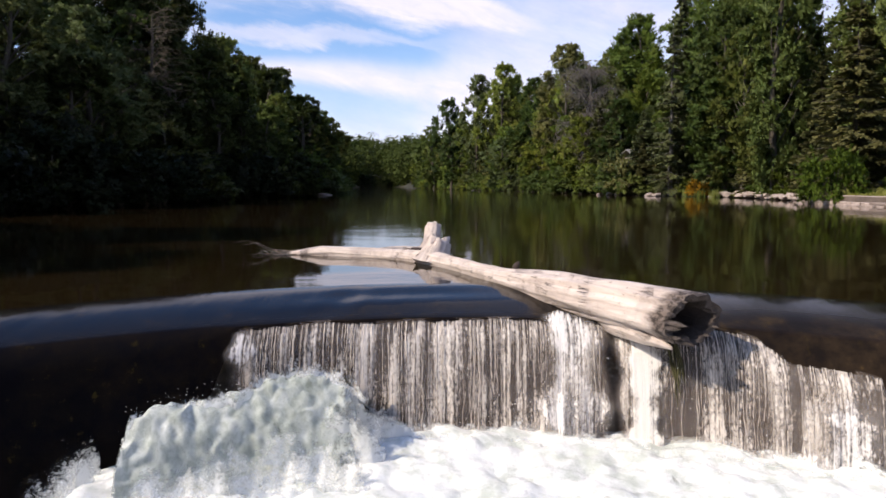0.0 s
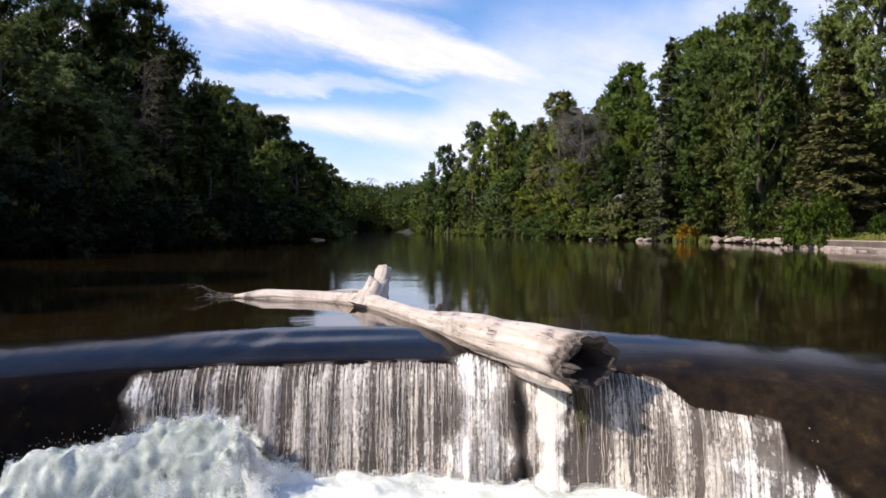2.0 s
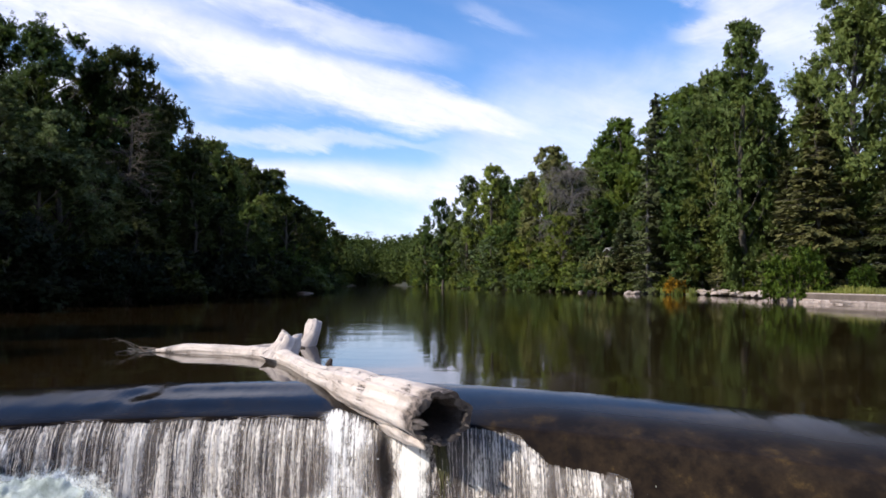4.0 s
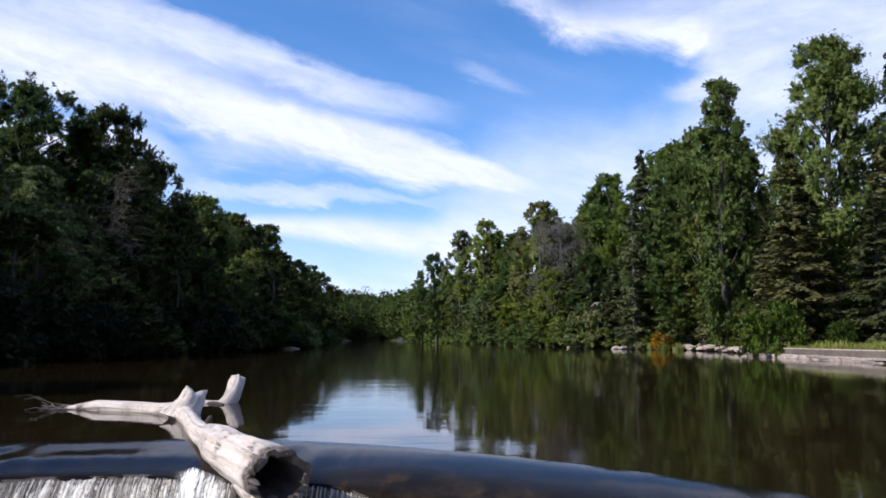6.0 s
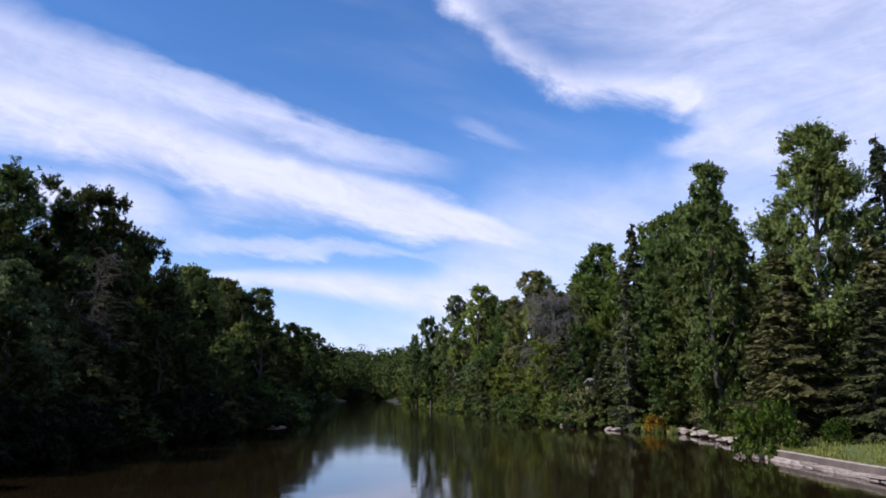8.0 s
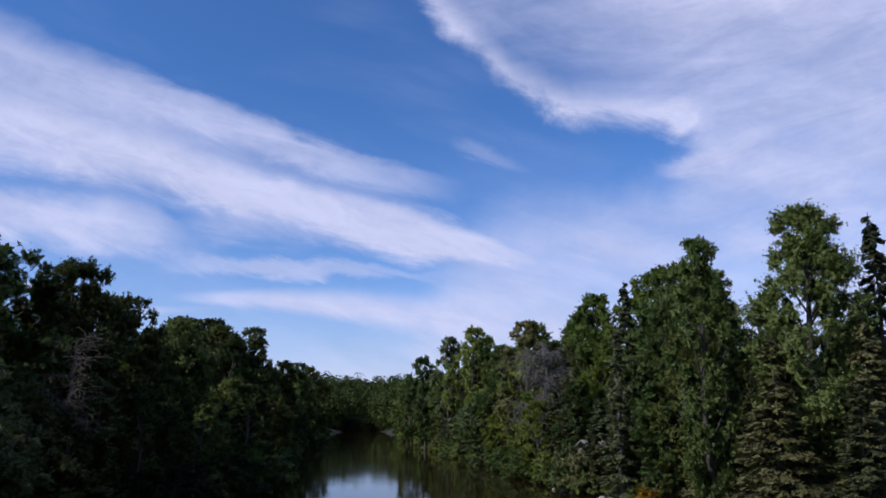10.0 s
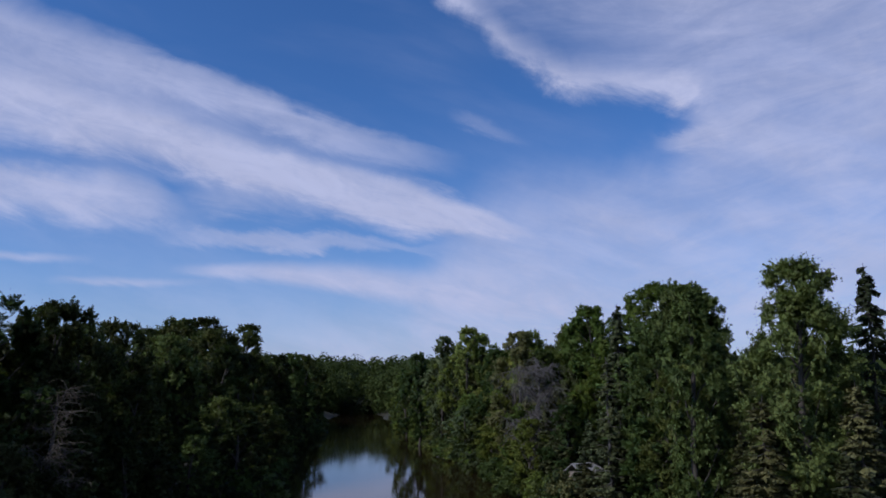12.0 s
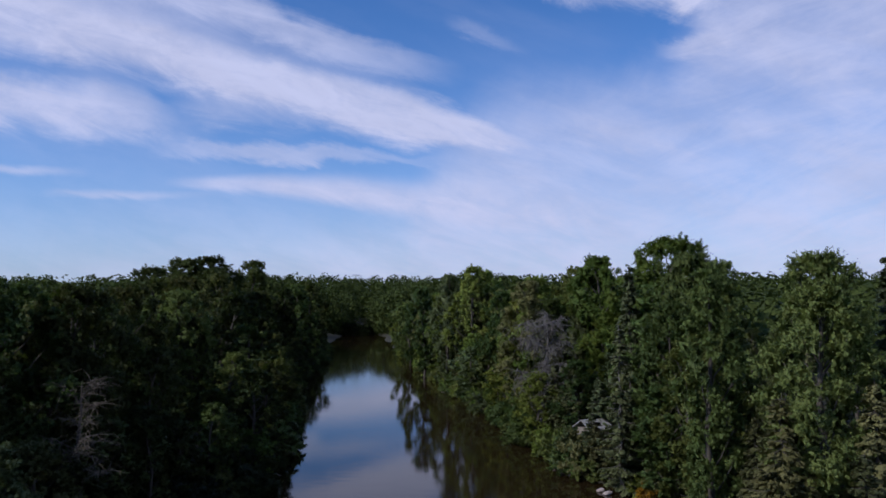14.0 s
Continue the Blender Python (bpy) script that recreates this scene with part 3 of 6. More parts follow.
def ground_z(x, y):
    x, y = np.asarray(x, float), np.asarray(y, float)
    d = np.maximum(shore_left(y) - x, x - shore_right(y))
    wave = 0.5 * np.sin(x * 0.13 + 1.3) * np.sin(y * 0.11) + 0.25 * np.sin(x * 0.41) * np.sin(y * 0.37 + 2)
    hill = 15 * smooth01((np.hypot(x, y) - 170) / 500)
    land = 0.12 + np.minimum(d, 22) * 0.085 + wave * np.clip(d / 12, 0, 1) + hill * np.clip(np.maximum(d / 40, (y - 470) / 60), 0, 1)
    lawn = (x > 0) & (y < 60)
    land = np.where(lawn, 0.56 + np.clip((d - 1) * 0.040, -0.2, 0.9), land)
    return np.where(d > 0, land, np.maximum(-3.0, d * 1.4))


def spread(lo, mid_lo, mid_hi, hi, fine, coarse):
    """Grid lines, fine in the middle and growing towards the ends."""
    mid = list(np.arange(mid_lo, mid_hi + fine / 2, fine))
    for sign, end in ((-1, lo), (1, hi)):
        at, stepped, more = (mid_lo if sign < 0 else mid_hi), fine, []
        while sign * at < sign * end:
            stepped = min(stepped * 1.25, coarse)
            at += sign * stepped
            more.append(at)
        mid = more[::-1] + mid if sign < 0 else mid + more
    return np.array(mid)


def grid_mesh(name, xs, ys, height, smooth=True):
    gx, gy = np.meshgrid(xs, ys)
    v = np.stack([gx, gy, height(gx, gy)], -1).reshape(-1, 3)
    w = len(xs)
    i = (np.arange(len(ys) - 1)[:, None] * w + np.arange(w - 1)[None]).ravel()
    return mesh_np(name, v, np.stack([i, i + 1, i + w + 1, i + w], -1), smooth)


def build_ground():
    me = grid_mesh("ground", spread(-2500, -45, 60, 2500, 1.5, 90), spread(-400, -20, 120, 3500, 1.5, 90), ground_z)
    tagged(part("ground", me, SOIL), "dark leaf-strewn forest soil along the river banks", "ground", kind="structure")


def build_river():
    xs = np.concatenate([[-75, -55, -40, -30], np.arange(-22, 22.1, 0.35), [30, 40, 55]])
    vs = np.array([700, 500, 350, 240, 160, 110, 75, 52, 36, 25, 18, 13, 9.5, 7, 5, 3.8, 2.8, 2, 1.4, 0.9, 0.5, 0.2, 0.0])
    gx, gv = np.meshgrid(xs, vs)
    fade = np.clip(1 - gv / 25, 0, 1)
    gy = crest_y(gx) * fade + (1 - fade) * 9.0 + gv
    dip = -0.012 * smooth01(1 - gv / 1.6)
    v = np.stack([gx, gy, dip], -1).reshape(-1, 3)
    w = len(xs)
    i = (np.arange(len(vs) - 1)[:, None] * w + np.arange(w - 1)[None]).ravel()
    tagged(part("river", mesh_np("river", v, np.stack([i, i + w, i + w + 1, i + 1], -1), True), RIVER),
           "dark brown calm river water mirroring trees and sky", "water", kind="structure")
    # the clear tongue that bends down over the crest and falls as one glassy sheet until it breaks
    xs = np.arange(-22, 22.1, 0.06)
    vs = np.linspace(0, 1, 20)
    gx, gv = np.meshgrid(xs, vs)
    gy = crest_y(gx) * (1 - gv) + lip_y(gx) * gv
    bump = np.zeros_like(gx)
    for k in range(8):
        bump += np.interp(gx, [-3, -1, 2, 3], [0.0028, 0.006, 0.006, 0.0035]) * np.sin(gx * (1.7 + 1.9 * k) + k * 2.1 + gv * 2) * gv * (1 - gv)
    # standing waves behind the log
    bump += 0.009 * np.sin(gv * 11 + 0.6 + 0.3 * gx) * np.exp(-((gx + 0.35) / 1.25) ** 2) * np.sin(gv * math.pi)
    gz = -0.012 - 0.183 * gv ** 1.6 + bump
    ss = np.linspace(0, 1, 14)[1:, None]
    dz = LIP_Z * (1 - ss) + (break_z(xs)[None] - 0.03) * ss
    dy = fall_y(xs[None], dz) - 0.008 * ss * wobble(xs, 2, 4, 7.0)[None]
    v = np.stack([np.concatenate([gx, np.broadcast_to(xs[None], dz.shape)]), np.concatenate([gy, dy]), np.concatenate([gz, dz])], -1)
    rows, w = v.shape[:2]
    clings = np.concatenate([np.interp(gx, [2.0, 3.4], [0.35, 0.75]) * smooth01((gv - np.interp(gx, [2.0, 3.4], [0.70, 0.30])) / np.interp(gx, [2.0, 3.4], [0.3, 0.6])), np.minimum(1, np.interp(xs, [2.0, 3.4], [0.35, 0.75])[None] + ss * 4)])
    clings = np.stack([clings, clings * 0, clings * 0], -1).reshape(-1, 3)
    i = (np.arange(rows - 1)[:, None] * w + np.arange(w - 1)[None]).ravel()
    tagged(part("water_crest", mesh_np("water_crest", v.reshape(-1, 3), np.stack([i, i + w, i + w + 1, i + 1], -1), True, clings), CREST),
           "smooth dark sheet of water bending over the weir crest", "water", kind="structure")


FALL_Z = -1.42


def build_weir():
    """The curved masonry dam under the falls."""
    xs = np.arange(-22, 22.1, 0.3)
    prof = [(0.9, -0.36), (0.25, -0.33), (0.08, -0.36), (0.10, -0.55), (0.05, -0.9), (0.0, -1.3), (-0.1, -3.2)]
    rows = []
    for off, z in prof:
        jag = 0.05 * np.sin(xs * 5.1 + z * 9) + 0.04 * np.sin(xs * 11.7 + z * 5)
        rows.append(np.stack([xs, lip_y(xs) + off + jag * (off < 0.2), np.full_like(xs, z)], -1))
    v = np.concatenate(rows)
    w = len(xs)
    i = (np.arange(len(prof) - 1)[:, None] * w + np.arange(w - 1)[None]).ravel()
    tagged(part("weir", mesh_np("weir", v, np.stack([i, i + w, i + w + 1, i + 1], -1), False), DAM_ROCK),
           "curved dark wet masonry weir beneath the falling water", "weir", kind="structure")


build_ground()
build_river()
build_weir()


# ---- trees ----
def own(ob, mat):
    """Gives one object its own material on a shared mesh."""
    ob.material_slots[0].link = "OBJECT"
    ob.material_slots[0].material = mat
    return ob


def foliage(rng, crown, centre, size, n, leaf, heart, squash=0.85, droop=0.0, aspect=0.6):
    """One bough of leaves: twigs that fan out from its middle, each set with leaf sprays. heart: the crown's middle."""
    twigs = max(5, n // 13)
    out = unit(centre - heart)
    tw = unit(rng.normal(size=(twigs, 3)) + np.array([0, 0, 0.45]) + out * 0.45)
    reach = size * rng.uniform(0.65, 1.1, twigs) * np.where(rng.uniform(size=twigs) < 0.25, 1.5, 1.15)
    pick = rng.integers(0, twigs, n)
    t = rng.uniform(0.10, 1.0, n) ** 0.5
    way = unit(rng.normal(size=(n, 3)))
    stem = tw[pick] * (reach[pick] * t)[:, None] * np.array([1.08, 1.08, squash])
    p = centre + stem + way * ((0.10 + size * 0.15) * (1.3 - t) * rng.uniform(0.2, 1.0, n))[:, None]
    p[:, 2] -= droop * np.linalg.norm(p[:, :2] - centre[:2], axis=1) * (0.6 + t)
    soft = unit(way * 0.55 + tw[pick] * 0.45 + out * 0.30 + np.array([0, 0, 0.30]))
    face = unit(soft * 0.7 + rng.normal(size=(n, 3)) * 0.5)
    v, q = kites(rng, p, face, leaf, aspect, unit(np.cross(np.cross(face, tw[pick] + rng.normal(size=(n, 3)) * 0.5), face)))
    crown.add(v, q, None, np.repeat(unit(soft + rng.normal(size=(n, 3)) * 0.40), 3, 0))


def broad_tree(seed, leaves, leaf, radius=5.0, base=0.22, clumps=34, droop=0.0, clump=0.30, shoots=0.0):
    """A tree 20 m high: meshes of its trunk with limbs, and of its crown."""
    rng = np.random.default_rng(seed)
    wood, crown = Soup(), Soup()
    lean = rng.normal(size=2) * 0.5
    zs = np.linspace(-0.6, 16.5, 7)
    line = np.stack([lean[0] * (zs / 18) ** 2 * 2 + 0.25 * np.sin(zs * 0.5 + seed), lean[1] * (zs / 18) ** 2 * 2 + 0.25 * np.cos(zs * 0.43 + seed), zs], -1)
    wood.add(*tube(line, 0.36 * (1 - zs / 19) ** 0.8 + 0.03, 7))
    balls = []
    for k in range(clumps):
        u = base + (1 - base) * ((k + rng.uniform(0, 1)) / clumps) ** 0.85
        s = (u - base) / (1 - base)
        env = radius * (0.60 + 1.14 * s if s < 0.35 else 1.04 - 0.80 * ((s - 0.35) / 0.65) ** 2.0)
        ang = k * 2.4 + rng.uniform(-0.5, 0.5)
        rad = env * math.sqrt(rng.uniform(0.05, 1.0)) * rng.uniform(0.8, 1.15)
        size = radius * clump * rng.uniform(0.6, 1.3) * (0.72 if s > 0.85 else 1)
        c = np.array([rad * math.cos(ang), rad * math.sin(ang), min(20 * u, 19.6 - size * 0.9)])
        c[0] += np.interp(c[2], zs, line[:, 0])
        c[1] += np.interp(c[2], zs, line[:, 1])
        foot = max(2.0, c[2] - rad * 0.9 - 1.2)
        start = [np.interp(foot, zs, line[:, 0]), np.interp(foot, zs, line[:, 1]), foot]
        if k % 4 == 0:
            wood.add(*tube(bent(rng, start, c, 4, 0.10, 0.05), np.linspace(0.09, 0.02, 4), 4))
        balls.append((c, size))
    total = sum(size ** 2 for _, size in balls)
    for c, size in balls:
        n = max(6, int(leaves * size ** 2 / total))
        heart = np.array([line[3, 0], line[3, 1], c[2] * 0.6 + 3.5])
        m = n // 6
        core = c + unit(rng.normal(size=(m, 3))) * (size * 0.6 * rng.uniform(0, 1, m) ** 0.33)[:, None]
        v, q = kites(rng, core, unit(rng.normal(size=(m, 3))), leaf * 2.0, 0.8)
        crown.add(v, q, None, np.repeat(unit(core - heart), 3, 0))
        foliage(rng, crown, c, size, n - m, leaf, heart, 0.85, droop)
        if shoots:
            m = int(n * shoots)
            way = unit(rng.normal(size=(m, 3)) * np.array([1, 1, 0.6]) + np.array([0, 0, 0.5]))
            p = c + way * (size * rng.uniform(0.9, 1.45, m))[:, None]
            v, q = kites(rng, p, unit(rng.normal(size=(m, 3))), leaf * 0.7, 0.5)
            crown.add(v, q, None, np.repeat(way, 3, 0))
    return wood.mesh("trunk", True), crown.mesh("crown")


def spruce_tree(seed, sprays, leaf, radius=3.6, base=0.04, thin=0.0):
    """A spruce 20 m high with drooping whorls."""
    rng = np.random.default_rng(seed)
    wood, crown = Soup(), Soup()
    zs = np.linspace(-0.6, 20, 8)
    wood.add(*tube(np.stack([0.1 * np.sin(zs), 0.1 * np.cos(zs * 0.8), zs], -1), 0.26 * (1 - zs / 20.3) + 0.02, 7))
    z, count, stems = 20 * base, 0, []
    while z < 19.6:
        s = z / 20
        reach = radius * (1 - s) ** 0.85 + 0.25
        for k in range(int(5 + 3 * (1 - s))):
            if rng.uniform() < thin:
                continue
            stems.append((z + rng.uniform(-0.25, 0.25), rng.uniform(0, 6.28), reach * rng.uniform(0.65, 1.12)))
        z += 0.42 + 0.45 * (1 - s)
    total = sum(r for _, _, r in stems)
    for z, ang, r in stems:
        way = np.array([math.cos(ang), math.sin(ang), 0])
        side = np.array([-way[1], way[0], 0])
        s = np.linspace(0, 1, 5)[:, None]
        drop = -0.32 * r * s + 0.20 * r * s ** 2.5 + 0.05 * r
        line = np.array([0, 0, z]) + way * r * s + np.array([0, 0, 1]) * drop
        wood.add(*tube(line, np.linspace(0.05, 0.01, 5), 4))
        n = max(5, int(sprays * r / total))
        t = rng.uniform(0.12, 1, n) ** 0.75
        fan = rng.uniform(-1, 1, n)
        p = np.array([0, 0, z]) + way * (r * t)[:, None] + side * (fan * r * 0.30 * (1.15 - t))[:, None]
        p[:, 2] += -0.32 * r * t + 0.20 * r * t ** 2.5 + 0.05 * r - np.abs(fan) * 0.12 * r - rng.uniform(0, 0.30, n)
        along = way + side * (fan * 0.9)[:, None] + np.array([0, 0, -0.45]) + rng.normal(size=(n, 3)) * 0.18
        normal = unit(np.array([0, 0, 0.8]) + way * 0.5 + rng.normal(size=(n, 3)) * 0.7)
        v, q = kites(rng, p, normal, leaf, 0.42, along)
        out = unit(way * 0.8 + np.array([0, 0, 0.8]) + side * (fan * 0.4)[:, None] + rng.normal(size=(n, 3)) * 0.25)
        crown.add(v, q, None, np.repeat(out, 3, 0))
    return wood.mesh("trunk", True), crown.mesh("crown")


def dead_tree(seed, fine, limbs, hang, low, stout=1.0):
    """A bare tree 20 m high, with forked limbs and fine twigs. hang: how far the twigs droop."""
    rng = np.random.default_rng(seed)
    wood, twigs = Soup(), Soup()
    zs = np.linspace(-0.6, 18, 8)
    wood.add(*tube(np.stack([0.3 * np.sin(zs * 0.3), 0.3 * np.cos(zs * 0.25), zs], -1), 0.32 * (1 - zs / 19.5) + 0.02, 7))
    for k in range(limbs):
        z = rng.uniform(low, 17)
        ang, r = rng.uniform(0, 6.28), rng.uniform(1.5, 4.6) * (1.1 - z / 30)
        end = np.array([r * math.cos(ang), r * math.sin(ang), z + rng.uniform(0.2, 2.4)])
        path = bent(rng, (0, 0, z), end, 6, 0.16, 0.10)
        wood.add(*tube(path, np.linspace(0.10, 0.025, 6) * stout, 5))
        for _ in range(fine // limbs):
            a = path[rng.integers(2, 6)]
            b = a + rng.normal(size=3) * np.array([0.9, 0.9, 0.6]) + np.array([0, 0, -hang * rng.uniform(0.3, 1.7)]) + (end - path[0]) * 0.18
            twigs.add(*tube(bent(rng, a, b, 4, 0.2, 0.12), np.linspace(0.026, 0.008, 4), 3))
    return wood.mesh("trunk", True), twigs.mesh("twig_spray")


def bush_meshes(seed, leaves, leaf, flat=0.8, trailing=0.0):
    """A shrub 4 m high and wide."""
    rng = np.random.default_rng(seed)
    wood, crown = Soup(), Soup()
    for k in range(13):
        ang, r = k * 2.4, 1.7 * math.sqrt(rng.uniform(0.02, 1))
        c = np.array([r * math.cos(ang), r * math.sin(ang), rng.uniform(0.7, 3.4) * (1 - 0.18 * r)])
        wood.add(*tube(bent(rng, (0.15 * math.cos(ang), 0.15 * math.sin(ang), -0.3), c, 5, 0.12), np.linspace(0.06, 0.012, 5), 4))
        foliage(rng, crown, c * np.array([1, 1, flat]), rng.uniform(0.55, 0.95), leaves // 13, leaf, np.array([0, 0, 0.6]), 0.9, trailing * 0.3)
    for k in range(7):
        ang = k * 0.9 + rng.uniform(-0.2, 0.2)
        c = np.array([1.75 * math.cos(ang), 1.75 * math.sin(ang), 0.45])
        foliage(rng, crown, c, 0.55, leaves // 22, leaf, np.array([0, 0, 0.3]), 0.7)
    return wood.mesh("stem", True), crown.mesh("foliage")


PROTO = {
    "round": [broad_tree(11, 15000, 0.37, 5.4, 0.12, 92, 0.0, 0.19, 0.04), broad_tree(12, 15000, 0.37, 5.0, 0.09, 94, 0.0, 0.19, 0.04)],
    "oak": [broad_tree(21, 20000, 0.38, 7.0, 0.15, 80, 0.05, 0.19, 0.04), broad_tree(22, 20000, 0.38, 6.6, 0.12, 80, 0.05, 0.19, 0.04)],
    "maple": [broad_tree(31, 36000, 0.28, 4.3, 0.10, 110, 0.06, 0.23, 0.12)],
    "feather": [broad_tree(41, 22000, 0.28, 3.1, 0.06, 84, 0.16, 0.27, 0.04)],
    "willow": [broad_tree(51, 14000, 0.36, 4.8, 0.10, 100, 0.12, 0.19, 0.04), broad_tree(52, 14000, 0.36, 4.4, 0.08, 98, 0.12, 0.19, 0.04)],
    "weeping": [broad_tree(53, 24000, 0.27, 5.4, 0.06, 110, 0.22, 0.20, 0.06), broad_tree(54, 24000, 0.27, 5.0, 0.05, 110, 0.26, 0.20, 0.06)],
    "mid": [broad_tree(61, 3900, 0.70, 5.4, 0.06, 60, 0.0, 0.21, 0.0), broad_tree(62, 3900, 0.70, 5.0, 0.06, 60, 0.0, 0.21, 0.0), broad_tree(63, 3900, 0.68, 4.6, 0.05, 60, 0.1, 0.22, 0.0)],
    "near": [broad_tree(64, 8200, 0.47, 5.2, 0.06, 84, 0.0, 0.19, 0.04), broad_tree(65, 8200, 0.47, 4.8, 0.05, 84, 0.1, 0.19, 0.04)],
    "spruce": [spruce_tree(71, 10000, 0.62, 4.6), spruce_tree(72, 9500, 0.60, 3.9)],
    "thin_spruce": [spruce_tree(73, 5600, 0.50, 2.7, 0.05, 0.3)],
    "dead": [dead_tree(81, 420, 15, 0.5, 8.0, 0.6), dead_tree(82, 1300, 34, 1.5, 7.0)],
}
BUSH = {"fine": [bush_meshes(91, 5200, 0.25), bush_meshes(92, 5200, 0.25)],
        "wide": [bush_meshes(93, 1600, 0.48, 0.8, 0.5), bush_meshes(94, 1600, 0.48, 0.75, 0.8), bush_meshes(95, 1600, 0.48)]}
WORDS = {"round": "tall broad-leaved tree with a full green crown", "oak": "large spreading oak with dense green foliage",
         "maple": "very tall maple with layered green leaves", "feather": "tall tree with a feathery ragged crown top",
         "willow": "pale grey-green willow leaning over the bank", "weeping": "broad grey-green willow hanging over the dark bank", "mid": "broad-leaved woodland tree with a green crown", "near": "leafy woodland tree close to the river bank",
         "spruce": "dark green spruce with drooping layered branches", "thin_spruce": "sparse half-bare spruce with a pale trunk",
         "dead": "bare dead tree with grey twisted branches"}
tree_rng = np.random.default_rng(7)


def plant(kind, x, y, height, mat=None, wide=1.0, bark=None, which=None, z=None, label=""):
    """One tree on the ground, its height in metres."""
    wood, crown = PROTO[kind][(which if which is not None else tree_rng.integers(0, 99)) % len(PROTO[kind])]
    foot = float(ground_z(x, y)) if z is None else z
    foot = max(foot, 0.0)
    s = (height - foot) / 19.6 if kind != "dead" else (height - foot) / 18.5
    m = Matrix.Translation((x, y, foot)) @ Matrix.Rotation(tree_rng.uniform(0, 6.28), 4, "Z") @ Matrix.Diagonal((s * wide, s * wide, s, 1))
    tree = thing("spruce" if "spruce" in kind else "dead_tree" if kind == "dead" else "tree", label or WORDS[kind], "tree", at=m)
    own(part("trunk", wood, BARK, tree), bark or (BARK_PALE if kind in ("dead", "thin_spruce") else BARK))
    own(part("twig_spray" if kind == "dead" else "crown", crown, LEAF_GREEN, tree), mat or LEAF_GREEN)
    return tree


def shrub(kind, x, y, height, mat=None, wide=1.0, label="leafy green shrub at the water's edge", z=None):
    wood, crown = BUSH[kind][tree_rng.integers(0, 99) % len(BUSH[kind])]
    s = height / 3.1
    foot = max(0.02, float(ground_z(x, y))) if z is None else z
    m = Matrix.Translation((x, y, foot)) @ Matrix.Rotation(tree_rng.uniform(0, 6.28), 4, "Z") @ Matrix.Diagonal((s * wide, s * wide, s, 1))
    bush = thing("shrub", label, "shrub", "shrubs along the banks", at=m)
    own(part("stem", wood, BARK, bush), BARK)
    own(part("foliage", crown, LEAF_GREEN, bush), mat or LEAF_GREEN)
    return bush


